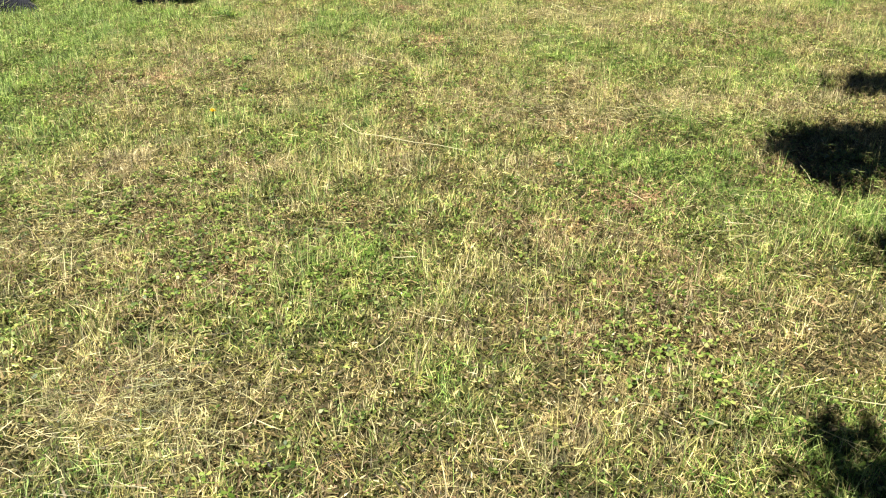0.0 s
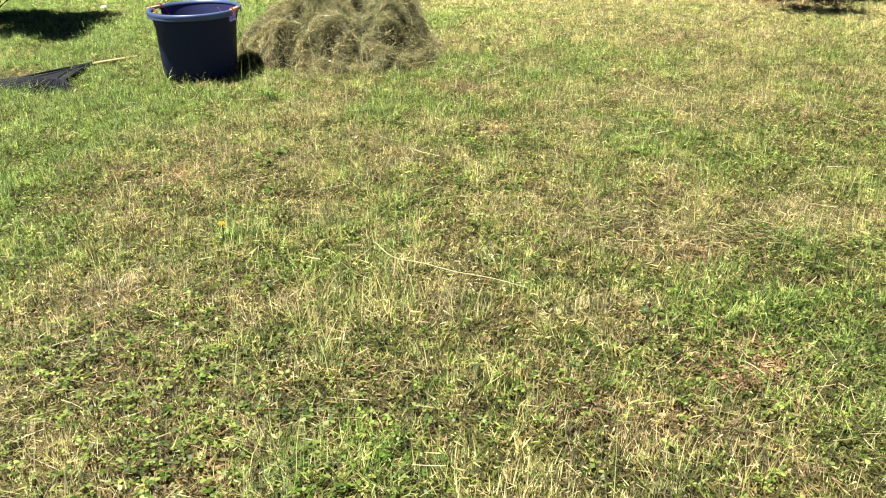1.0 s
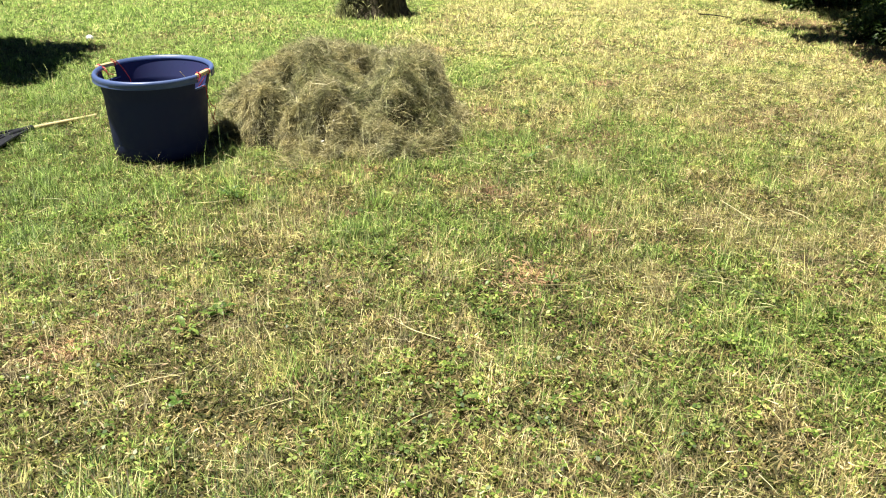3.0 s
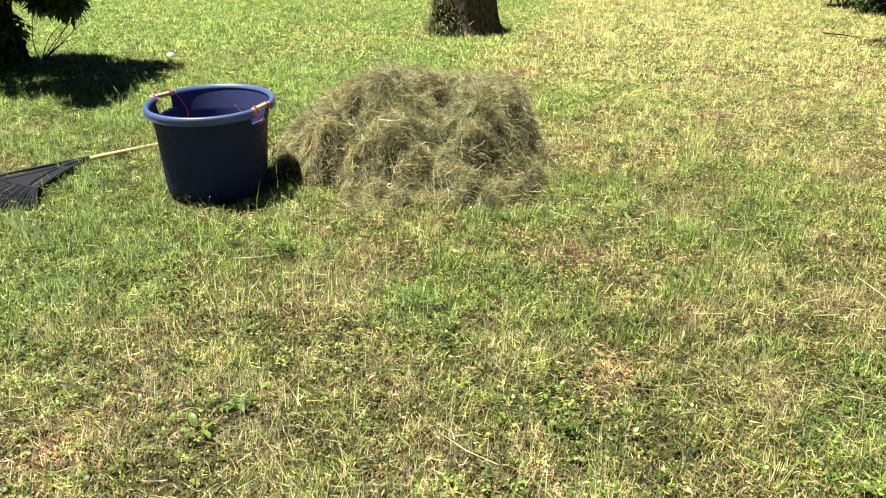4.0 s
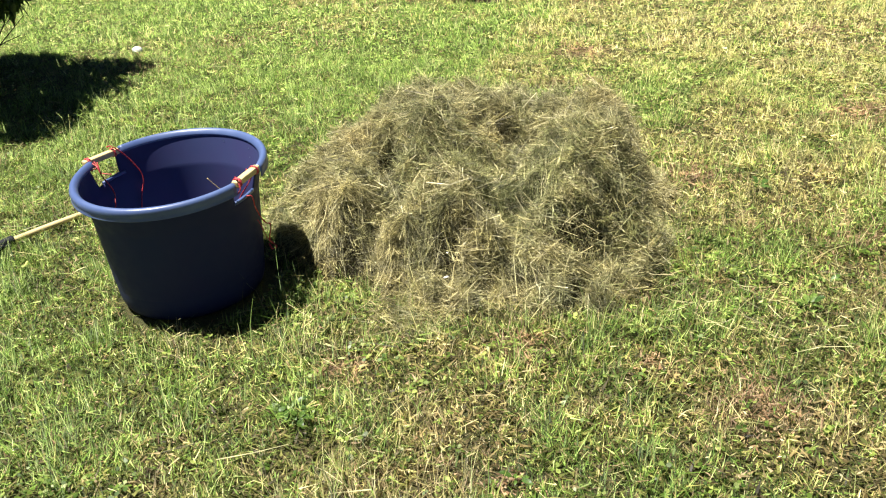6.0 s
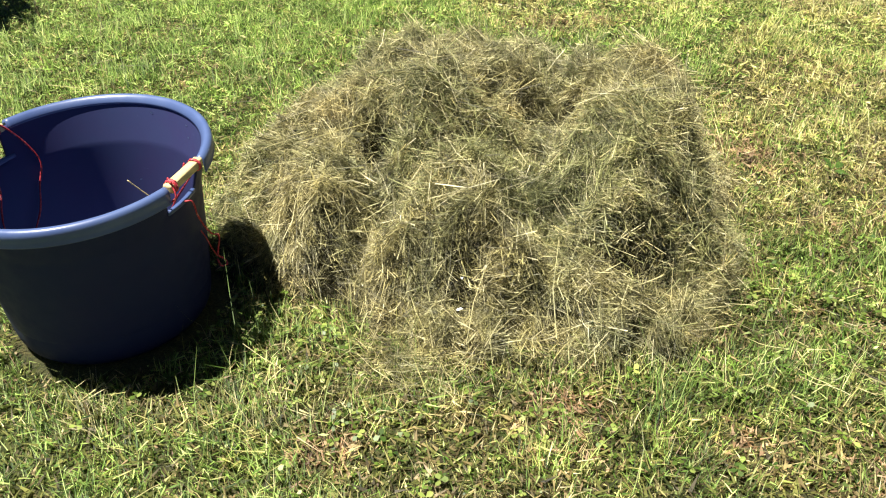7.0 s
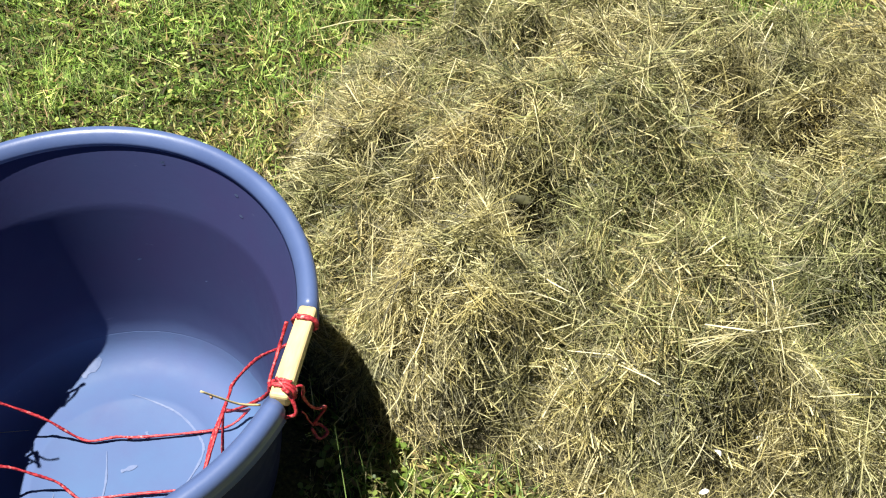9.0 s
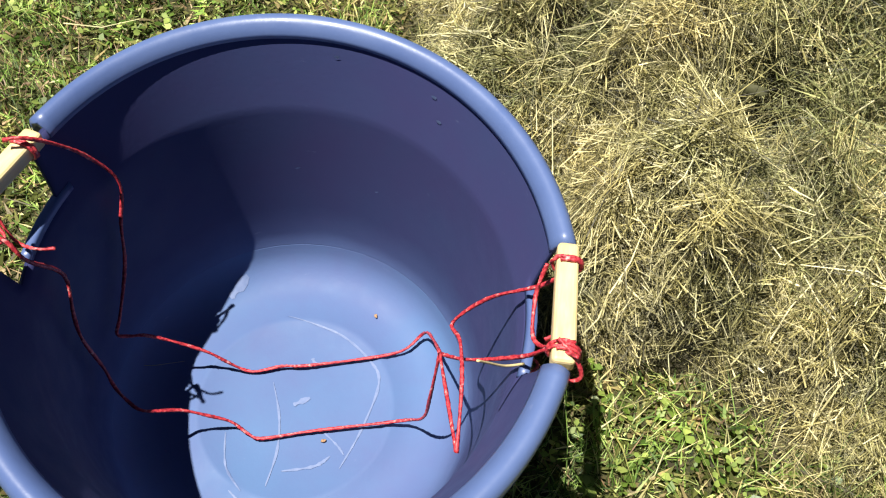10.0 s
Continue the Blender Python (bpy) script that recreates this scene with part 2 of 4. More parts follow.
def tube(name, points, radius, material, sides=8, taper=None, smooth_steps=4, twist=0.0):
    """A round strand along a smooth line through points."""
    pts = [Vector(p) for p in points]
    line = []
    for k in range(len(pts) - 1):
        p0, p1, p2, p3 = pts[max(k - 1, 0)], pts[k], pts[k + 1], pts[min(k + 2, len(pts) - 1)]
        for s in range(smooth_steps):
            t = s / smooth_steps
            line.append(0.5 * ((2 * p1) + (p2 - p0) * t + (2 * p0 - 5 * p1 + 4 * p2 - p3) * t * t + (3 * p1 - p0 - 3 * p2 + p3) * t ** 3))
    line.append(pts[-1])
    n = len(line)
    verts, faces = [], []
    side = None
    for k, p in enumerate(line):
        d = (line[min(k + 1, n - 1)] - line[max(k - 1, 0)]).normalized()
        if side is None:
            side = d.orthogonal().normalized()
        side = (side - d * side.dot(d)).normalized()
        up = d.cross(side)
        r = radius * (1 if taper is None else 1 + (taper - 1) * k / (n - 1))
        for s in range(sides):
            a = 2 * math.pi * s / sides + twist * k
            rr = r * (1 + (0.18 * math.cos(2 * (a - 0)) if twist else 0))
            verts.append(p + rr * (math.cos(a + twist * k) * side + math.sin(a + twist * k) * up))
    for k in range(n - 1):
        for s in range(sides):
            a, b = k * sides + s, k * sides + (s + 1) % sides
            faces.append((a, b, b + sides, a + sides))
    base = len(verts)
    verts += [line[0], line[-1]]
    tris = []
    for s in range(sides):
        faces.append((base, (s + 1) % sides, s, s))
        faces.append((base + 1, (n - 1) * sides + s, (n - 1) * sides + (s + 1) % sides, (n - 1) * sides + (s + 1) % sides))
    bm = bmesh.new()
    vs = [bm.verts.new(v) for v in verts]
    for f in faces:
        ids = list(dict.fromkeys(f))
        bm.faces.new([vs[i] for i in ids])
    return from_bm(name, bm, material)


def ribbons(x, y, z, azimuth, rise, length, width, droop, rng, roll=None):
    """Thin blades: five points and three triangles each. rise: the slope of the blade at its foot, in radians."""
    n = len(x)
    ca, sa = np.cos(azimuth), np.sin(azimuth)
    side = np.stack([-sa, ca, np.zeros(n)], 1)
    if roll is not None:
        side = side * np.cos(roll)[:, None] + np.stack([np.zeros(n), np.zeros(n), np.sin(roll)], 1)
    foot = np.stack([x, y, z], 1)
    d1 = np.stack([ca * np.cos(rise), sa * np.cos(rise), np.sin(rise)], 1)
    r2 = rise - droop
    d2 = np.stack([ca * np.cos(r2), sa * np.cos(r2), np.sin(r2)], 1)
    mid = foot + d1 * (length * 0.55)[:, None]
    tip = mid + d2 * (length * 0.45)[:, None]
    w = (width / 2)[:, None]
    v = np.stack([foot - side * w, foot + side * w, mid - side * w * 0.7, mid + side * w * 0.7, tip], 1).reshape(-1, 3)
    base = (np.arange(n) * 5)[:, None, None]
    f = (base + np.array([[0, 1, 3], [0, 3, 2], [2, 3, 4]])[None]).reshape(-1, 3)
    return v, f


# ---- ground ----
TUB = (-2.028, 5.867)
bm = bmesh.new()
bmesh.ops.create_grid(bm, x_segments=60, y_segments=60, size=60.0)
ground = tagged(new("ground", from_bm("ground", bm, SOIL)), "soil and thatch of a dry mown lawn", "ground", kind="structure")


# hollows (and, below zero, tufts) in the heap: x, y, half widths, depth
HOLLOWS = [(-1.485, 6.215, 0.040, 0.036, 0.22), (-1.140, 6.100, 0.065, 0.035, 0.11), (-1.755, 6.392, 0.065, 0.022, 0.24), (-1.665, 6.345, 0.060, 0.022, 0.24), (-1.450, 5.930, 0.060, 0.040, 0.08), (-1.210, 5.925, 0.060, 0.040, 0.09),
           (-1.150, 6.575, 0.060, 0.028, 0.20), (-1.030, 6.485, 0.055, 0.030, 0.20), (-0.830, 6.040, 0.090, 0.035, 0.08), (-0.760, 6.250, 0.050, 0.050, 0.06), (-1.540, 5.965, 0.050, 0.035, 0.08),
           (-0.670, 6.420, 0.040, 0.090, 0.06), (-1.000, 5.925, 0.080, 0.030, 0.05), (-1.310, 6.200, 0.050, 0.030, 0.04), (-0.960, 6.130, 0.060, 0.030, 0.05),
           (-1.200, 5.985, 0.070, 0.030, -0.08), (-1.330, 5.960, 0.060, 0.040, -0.05), (-1.580, 6.020, 0.050, 0.040, -0.05), (-0.970, 6.260, 0.090, 0.050, -0.04)]


def heap_height(x, y):
    """The hay heap's surface: armfuls tipped side by side into one mound, with pockets between them."""
    x, y = np.asarray(x, float), np.asarray(y, float)
    h = -0.01
    for cx, cy, rx, ry, up in ((-1.457, 6.359, 0.299, 0.160, 0.517), (-1.236, 6.678, 0.338, 0.148, 1.248), (-1.790, 6.600, 0.130, 0.400, 0.170),
                               (-0.868, 6.363, 0.162, 0.303, 0.593), (-1.580, 6.110, 0.136, 0.111, 0.300), (-1.235, 6.084, 0.211, 0.183, 0.336)):
        h = h + up * np.exp(-((x - cx) / rx) ** 2 - ((y - cy) / ry) ** 2)
    flat = 0.393 + 0.026 * (x + 1.27) - 0.126 * (y - 6.4)
    h = -0.035 * np.logaddexp(-h / 0.035, -flat / 0.035)
    h = h + 0.094 * np.exp(-((x + 1.335) ** 2 + (y - 6.385) ** 2) / 0.0081)
    loose = np.clip(h / 0.08, 0, 1)
    h = h + loose * ((lattice(x, y, 9.0, 42) - 0.5) * 0.085 + (lattice(x, y, 19.0, 43) - 0.5) * 0.088 + (lattice(x, y, 37.0, 44) - 0.5) * 0.035)
    for cx, cy, rx, ry, d in HOLLOWS:
        h = h - d * np.exp(-((x - cx) / rx) ** 2 - ((y - cy) / ry) ** 2)
    return h


# ---- lawn ----
DRIFTS = [(-0.70, 1.45, 0.16, 0.13, 2200), (-1.20, 2.25, 0.12, 0.22, 1200), (1.05, 3.50, 0.30, 0.08, 900), (0.55, 3.55, 0.25, 0.12, 700), (0.95, 2.45, 0.12, 0.15, 500),
          (0.35, 4.75, 0.20, 0.10, 600), (0.75, 5.3, 0.30, 0.12, 900), (-0.1, 6.0, 0.25, 0.12, 600), (0.5, 7.2, 0.5, 0.15, 900), (1.3, 8.0, 0.6, 0.2, 900)]


def straw_on(x, y, z, azimuth, rise, length, width, rng, bend=0.5):
    """Hay stalks: bent strips of three pairs of points."""
    n = len(x)
    p = np.stack([x, y, z], 1)
    V = []
    az, rs = azimuth.copy(), rise.copy()
    turn = rng.normal(0, bend, n)
    lift = rng.normal(0, bend * 0.5, n)
    roll = rng.uniform(0, 3.14, n)
    for k in range(3):
        d = np.stack([np.cos(az) * np.cos(rs), np.sin(az) * np.cos(rs), np.sin(rs)], 1)
        s = np.stack([-np.sin(az) * np.cos(roll), np.cos(az) * np.cos(roll), np.sin(roll)], 1)
        w = (width * (0.5 if k < 2 else 0.2))[:, None]
        V += [p - s * w, p + s * w]
        p = p + d * (length / 2)[:, None]
        az, rs = az + turn, rs + lift
    V = np.stack(V, 1).reshape(-1, 3)
    base = (np.arange(n) * 6)[:, None, None]
    F = (base + np.array([[0, 1, 3], [0, 3, 2], [2, 3, 5], [2, 5, 4]])[None]).reshape(-1, 3)
    return V, F


BROWN_SPOTS = [(-0.957, 5.73, 0.075), (-0.345, 5.60, 0.10), (-0.62, 5.71, 0.04), (-0.88, 5.22, 0.05), (-1.40, 5.55, 0.06), (-1.40, 4.02, 0.11), (0.67, 2.65, 0.16), (-0.12, 4.78, 0.14), (-1.95, 4.1, 0.1),
               (0.62, 3.35, 0.10), (-0.55, 6.95, 0.12), (0.15, 7.7, 0.16), (1.2, 9.3, 0.25), (-1.2, 8.6, 0.15), (-0.75, 1.55, 0.10), (0.1, 5.2, 0.1), (1.85, 10.4, 0.45), (2.3, 9.6, 0.5), (2.25, 8.8, 0.45)]
GREEN_SPOTS = [(0.62, 4.70, 0.28), (-1.47, 5.33, 0.14), (0.25, 6.6, 0.35), (-2.9, 7.2, 0.9), (-2.4, 6.9, 0.5), (-1.3, 7.8, 0.6), (-2.3, 8.2, 0.8), (-3.0, 5.3, 0.7), (-0.4, 6.15, 0.25), (-0.3, 2.5, 0.3), (0.9, 2.9, 0.3), (-2.3, 5.2, 0.6), (-1.6, 7.3, 0.6), (-1.0, 7.6, 0.4)]
DRY_SPOTS = [(-0.62, 1.60, 0.28), (0.9, 3.75, 0.35), (-1.2, 2.6, 0.3), (0.4, 3.5, 0.35), (1.0, 4.9, 0.3), (0.9, 8.5, 1.2), (-0.3, 9.5, 1.2), (2.0, 8.3, 1.2), (-3.0, 9.8, 0.6)]


def spots(x, y, rows):
    out = np.zeros(len(x))
    for cx, cy, r in rows:
        out = np.maximum(out, np.exp(-(((x - cx) / r) ** 2 + ((y - cy) / r) ** 2)))
    return out


def sprinkle(rng, per_square, y0, y1, cover=0.24):
    """Places over the stretch of lawn that the walk looks at."""
    n = int(per_square * (y1 - y0) * 15.0)
    x, y = rng.uniform(-10.0, 5.0, n), rng.uniform(y0, y1, n)
    keep = (x > np.minimum(-0.6 - 0.54 * y, 1.6 - 0.93 * y)) & (x < np.minimum(0.85 + 0.42 * y, 2.3 + 0.17 * y))
    keep &= np.hypot(x - TUB[0], y - TUB[1]) > 0.245
    x, y = x[keep], y[keep]
    bare = lattice(x, y, 23.0, 34) * 0.55 + lattice(x, y, 11.0, 31) * 0.45
    keep = (heap_height(x, y) < 0.06) & (bare + rng.uniform(-0.16, 0.16, len(x)) > cover)
    return x[keep], y[keep]


def lawn_band(name, seed, y0, y1, stubble, bent, thatch, pieces, fat, label, cover=0.20):
    """Cut stubble with longer bent blades and flat clippings over it, in tufts and patches."""
    rng = np.random.RandomState(seed)
    x, y = sprinkle(rng, stubble + bent, y0, y1, cover)
    n = len(x)
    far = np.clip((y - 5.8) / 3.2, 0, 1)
    lush = lattice(x, y, 1.3, 5) * 0.34 + lattice(x, y, 3.7, 6) * 0.36 + lattice(x, y, 10.0, 7) * 0.30
    parched = lattice(x, y, 2.3, 12) * 0.45 + lattice(x, y, 6.1, 13) * 0.3 + lattice(x, y, 15.0, 14) * 0.25
    ragged = 0.35 + 1.3 * lattice(x, y, 13.0, 15)
    brown = spots(x, y, BROWN_SPOTS) * ragged
    green = spots(x, y, GREEN_SPOTS) * ragged
    dry = spots(x, y, DRY_SPOTS) * ragged
    score = -0.016 + lush * 0.85 - 0.55 * (parched - 0.5) + 0.32 * green - 0.20 * dry + rng.normal(0, 0.13, n) + 0.26 * np.clip(-1.35 - x, 0, 1.1) + 0.20 * np.clip(-0.9 - x, 0, 0.8) * np.clip(y - 6.4, 0, 1)
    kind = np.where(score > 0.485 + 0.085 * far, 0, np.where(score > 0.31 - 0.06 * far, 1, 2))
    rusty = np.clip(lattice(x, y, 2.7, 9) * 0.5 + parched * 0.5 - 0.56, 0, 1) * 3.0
    # the farther, the more blades take the lit tone, in place of brighter light
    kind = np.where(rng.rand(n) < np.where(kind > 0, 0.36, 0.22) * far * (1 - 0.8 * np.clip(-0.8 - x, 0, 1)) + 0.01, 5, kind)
    kind = np.where(rng.rand(n) < np.clip(np.maximum(brown * 0.78, (0.045 + rusty) * (1 - 0.25 * far)), 0, 0.75), 3, kind)
    tuft = lattice(x, y, 5.0, 35) * 0.3 + lattice(x, y, 11.0, 31) * 0.4 + lattice(x, y, 26.0, 32) * 0.3
    short = rng.rand(n) < stubble / (stubble + bent)
    flat = rng.rand(n) < np.where(kind >= 1, 0.10, 0.04) * (1 - 0.7 * far)
    clump = np.clip((tuft - 0.28) / 0.42, 0, 1)
    length = rng.gamma(7, 0.0052, n) * (0.45 + 1.45 * clump ** 1.3 + 0.15 * green) * np.where(short, 0.78, 1.25) * np.where(flat, 0.8, 1.0) * np.where(kind == 3, 0.7, 1.0) * (0.75 + 0.25 * fat) * (1 - 0.25 * far)
    width = np.where(short, rng.uniform(0.0014, 0.0036, n), rng.uniform(0.0011, 0.0025, n)) * fat * np.where(kind == 2, 0.75, 1.0)
    rise = np.where(flat, rng.uniform(-0.1, 0.35, n), np.where(short, 1.5 - np.abs(rng.normal(0, 0.42, n)), rng.uniform(0.45, 1.35, n)))
    rise = rise * (1 - 0.20 * np.clip((y - 6.3) / 2.0, 0, 1))
    tall = (~short) & (~flat) & (rng.rand(n) < 0.30)
    length, rise, width = np.where(tall, length * 1.45, length), np.where(tall, rng.uniform(0.9, 1.5, n), rise), np.where(tall, width * 0.7, width)
    z = np.where(flat, rng.uniform(0.003, 0.014, n) + 0.036 * tuft, 0.0)
    droop = np.where(flat, rng.uniform(-0.2, 0.4, n), rng.uniform(0.0, 0.9, n))
    lean = lattice(x, y, 9.0, 33) * 14.0 + rng.normal(0, 1.4, n)
    roll = rng.normal(0, 0.5, n)
    reach = np.hypot(x + np.cos(lean) * length - TUB[0], y + np.sin(lean) * length - TUB[1])
    length = np.where(reach < 0.265, length * 0.25, length)
    q = ~short
    v, f = ribbons(x[q], y[q], z[q], lean[q], rise[q], length[q], width[q], droop[q], rng, roll[q])
    # stubble: one pointed triangle each
    m = int(short.sum())
    a, r, w = lean[short], rise[short] - 0.5 * droop[short] * 0.4, width[short] * 0.6
    foot = np.stack([x[short], y[short], z[short]], 1)
    side = np.stack([-np.sin(a) * np.cos(roll[short]), np.cos(a) * np.cos(roll[short]), np.sin(roll[short])], 1) * w[:, None]
    tip = foot + np.stack([np.cos(a) * np.cos(r), np.sin(a) * np.cos(r), np.sin(r)], 1) * length[short][:, None]
    v2 = np.stack([foot - side, foot + side, tip], 1).reshape(-1, 3)
    f2 = np.arange(3 * m).reshape(-1, 3) + len(v)
    # thatch: crumbs of old leaf lying on the soil
    x, y = sprinkle(rng, thatch, y0, y1, -1)
    m3 = len(x)
    a, w = rng.uniform(0, 6.28, m3), rng.uniform(0.0016, 0.0040, m3) * min(fat, 1.6)
    foot = np.stack([x, y, rng.uniform(0.003, 0.016, m3)], 1)
    side = np.stack([-np.sin(a), np.cos(a), rng.normal(0, 0.3, m3)], 1) * w[:, None]
    tip = foot + np.stack([np.cos(a), np.sin(a), np.abs(rng.normal(0.10, 0.35, m3)) / fat ** 1.5], 1) * (rng.uniform(0.012, 0.034, m3) * min(fat, 1.6))[:, None]
    v3 = np.stack([foot - side, foot + side, tip], 1).reshape(-1, 3)
    f3 = np.arange(3 * m3).reshape(-1, 3) + len(v) + len(v2)
    # the undergrowth is part old leaf, part young green
    cool = lattice(x, y, 3.7, 6) * 0.5 + lattice(x, y, 10.0, 7) * 0.3 + 0.35 * np.clip(-1.35 - x, 0, 1) + rng.normal(0, 0.2, m3)
    under = np.where(rng.rand(m3) < 0.22, 4, np.where(cool > 0.34, 6, 7))
    # farther off it takes grass tones, lightening the lawn by colour
    under = np.where(rng.rand(m3) < 0.75 * np.clip((y - 5.8) / 3.2, 0, 1), np.where(cool > 0.40, 0, 1), under)
    under = np.where(rng.rand(m3) < 0.85 * spots(x, y, BROWN_SPOTS), 3, under)
    # cut pieces of leaf caught between the blades, lying every way
    x, y = sprinkle(rng, pieces, y0, y1, cover)
    m4 = len(x)
    tint = lattice(x, y, 3.7, 6) * 0.5 + lattice(x, y, 10.0, 7) * 0.25 - 0.3 * (lattice(x, y, 6.1, 13) - 0.5) + rng.normal(0, 0.16, m4) + 0.2 * spots(x, y, GREEN_SPOTS) - 0.2 * spots(x, y, DRY_SPOTS)
    kind4 = np.where(rng.rand(m4) < 0.06 + 0.5 * spots(x, y, BROWN_SPOTS), 3, np.where(tint > 0.39, 0, np.where(tint > 0.23, 1, 2)))
    deep = lattice(x, y, 11.0, 31) * 0.55 + lattice(x, y, 26.0, 32) * 0.45
    a, tilt = rng.uniform(0, 6.28, m4), rng.normal(0.1, 0.45, m4)
    c = np.stack([x, y, 0.006 + rng.uniform(0.1, 1.0, m4) * 0.042 * deep], 1)
    d = np.stack([np.cos(a) * np.cos(tilt), np.sin(a) * np.cos(tilt), np.sin(tilt)], 1) * (rng.uniform(0.004, 0.014, m4) * fat)[:, None]
    side = np.stack([-np.sin(a), np.cos(a), rng.normal(0, 0.5, m4)], 1) * (rng.uniform(0.0006, 0.0022, m4) * fat)[:, None]
    v4 = np.stack([c - d, c + side - d * 0.1, c + d, c - side + d * 0.2], 1).reshape(-1, 3)
    f4 = ((np.arange(m4) * 4)[:, None, None] + np.array([[0, 1, 2], [0, 2, 3]])[None]).reshape(-1, 3) + len(v) + len(v2) + len(v3)
    kinds = np.concatenate([np.repeat(kind[q], 3), kind[short], under, np.repeat(kind4, 2)])
    me = mesh_of(name, np.concatenate([v, v2, v3, v4]), np.concatenate([f, f2, f3, f4]), [GRASS, PALE, STRAW, BROWN, THATCH, LIT_GRASS, UNDER, THATCH_PALE], kinds)
    return tagged(new(name, me), label, "grass", kind="stuff")


lawn_band("mown_grass", 11, 0.8, 4.6, 18500, 3000, 8500, 3200, 1.1, "short mown lawn grass, green with straw-coloured patches")
lawn_band("mown_grass", 14, 4.6, 6.9, 18000, 3400, 8000, 2400, 1.1, "mown lawn grass, thick and green between the tub and the hay")
lawn_band("mown_grass", 12, 6.9, 8.6, 13000, 2000, 6000, 500, 1.4, "mown lawn grass, thick and green behind the tub", 0.12)
lawn_band("mown_grass", 13, 8.6, 14.0, 6000, 100, 3200, 120, 2.4, "sunlit yellowish mown grass farther across the lawn", 0.06)


def outer_lawn():
    """The rest of the lawn round about, in coarser tufts."""
    rng = np.random.RandomState(27)
    n = 140000
    x, y = rng.uniform(-9.0, 7.0, n), rng.uniform(-4.0, 16.0, n)
    inside = (x > np.minimum(-0.6 - 0.54 * y, 1.6 - 0.93 * y)) & (x < np.minimum(0.85 + 0.42 * y, 2.3 + 0.17 * y)) & (y > 0.8) & (y < 14.0)
    x, y = x[~inside], y[~inside]
    n = len(x)
    lush = lattice(x, y, 1.3, 5) * 0.34 + lattice(x, y, 3.7, 6) * 0.36 + lattice(x, y, 10.0, 7) * 0.30 + rng.normal(0, 0.12, n)
    kind = np.where(lush > 0.52, 0, np.where(lush > 0.36, 1, 2))
    a, r, L = rng.uniform(0, 6.28, n), rng.uniform(0.3, 1.2, n), rng.gamma(7, 0.008, n)
    foot = np.stack([x, y, np.zeros(n)], 1)
    side = np.stack([-np.sin(a), np.cos(a), rng.normal(0, 0.4, n)], 1) * rng.uniform(0.007, 0.015, n)[:, None]
    tip = foot + np.stack([np.cos(a) * np.cos(r), np.sin(a) * np.cos(r), np.sin(r)], 1) * L[:, None]
    v = np.stack([foot - side, foot + side, tip], 1).reshape(-1, 3)
    me = mesh_of("mown_grass", v, np.arange(3 * n).reshape(-1, 3), [GRASS, PALE, LIT_GRASS], kind)
    tagged(new("mown_grass", me), "mown lawn grass going on round about, green and straw-coloured", "grass", kind="stuff")


outer_lawn()


def clippings():
    """Loose dry clippings raked together in thin pale drifts."""
    rng = np.random.RandomState(25)
    X, Y = [], []
    for cx, cy, rx, ry, n in DRIFTS:
        X.append(rng.normal(cx, rx, n))
        Y.append(rng.normal(cy, ry, n))
    x, y = sprinkle(rng, 90, 0.9, 9.0)
    x, y = np.concatenate(X + [x]), np.concatenate(Y + [y])
    n = len(x)
    v, f = straw_on(x, y, rng.uniform(0.02, 0.05, n), rng.uniform(0, 6.28, n), rng.normal(0, 0.15, n), rng.uniform(0.02, 0.08, n), rng.uniform(0.0008, 0.0019, n), rng, 0.3)
    x, y = sprinkle(rng, 30, 0.9, 9.0)
    n = len(x)
    v2, f2 = straw_on(x, y, rng.uniform(0.03, 0.055, n), rng.uniform(0, 6.28, n), rng.normal(0, 0.10, n), rng.uniform(0.07, 0.18, n), rng.uniform(0.0010, 0.0019, n), rng, 0.2)
    v, f = np.concatenate([v, v2]), np.concatenate([f, f2 + len(v)])
    tagged(new("hay_clippings", mesh_of("hay_clippings", v, f, [HAY])), "thin pale drifts of dry clippings on the lawn", "hay", kind="stuff")


def clover():
    """Three-leaved clover and small broad leaves between the blades."""
    rng = np.random.RandomState(21)
    x, y = sprinkle(rng, 2000, 0.8, 7.4)
    keep = rng.rand(len(x)) < np.clip(0.16 + 1.8 * (lattice(x, y, 2.2, 8) - 0.45) + 0.3 * spots(x, y, GREEN_SPOTS), 0.04, 1) * np.where(y > 5.3, 0.35, 1.0)
    x, y = x[keep], y[keep]
    n = len(x)
    z, size, turn = rng.uniform(0.015, 0.042, n), rng.uniform(0.0035, 0.0100, n), rng.uniform(0, 6.28, n)
    V, F = [], []
    for k in range(3):
        a = turn + k * 2.094 + rng.uniform(-0.2, 0.2, n)
        tilt = rng.uniform(-0.5, 0.4, n)
        d = np.stack([np.cos(a), np.sin(a), tilt], 1)
        s = np.stack([-np.sin(a), np.cos(a), rng.uniform(-0.4, 0.4, n)], 1)
        c = np.stack([x, y, z], 1)
        q = size[:, None]
        V.append(np.stack([c, c + d * q * 0.9 + s * q * 0.62, c + d * q * 1.55 + s * q * 0.3, c + d * q * 1.55 - s * q * 0.3, c + d * q * 0.9 - s * q * 0.62], 1))
    V = np.concatenate(V).reshape(-1, 3)
    base = (np.arange(3 * n) * 5)[:, None, None]
    F = (base + np.array([[0, 4, 1], [1, 4, 3], [1, 3, 2]])[None]).reshape(-1, 3)
    tagged(new("clover", mesh_of("clover", V, F, [CLOVER])), "small green clover leaves scattered through the lawn", "clover", kind="stuff")


clover()
clippings()

# ---- hay heap ----


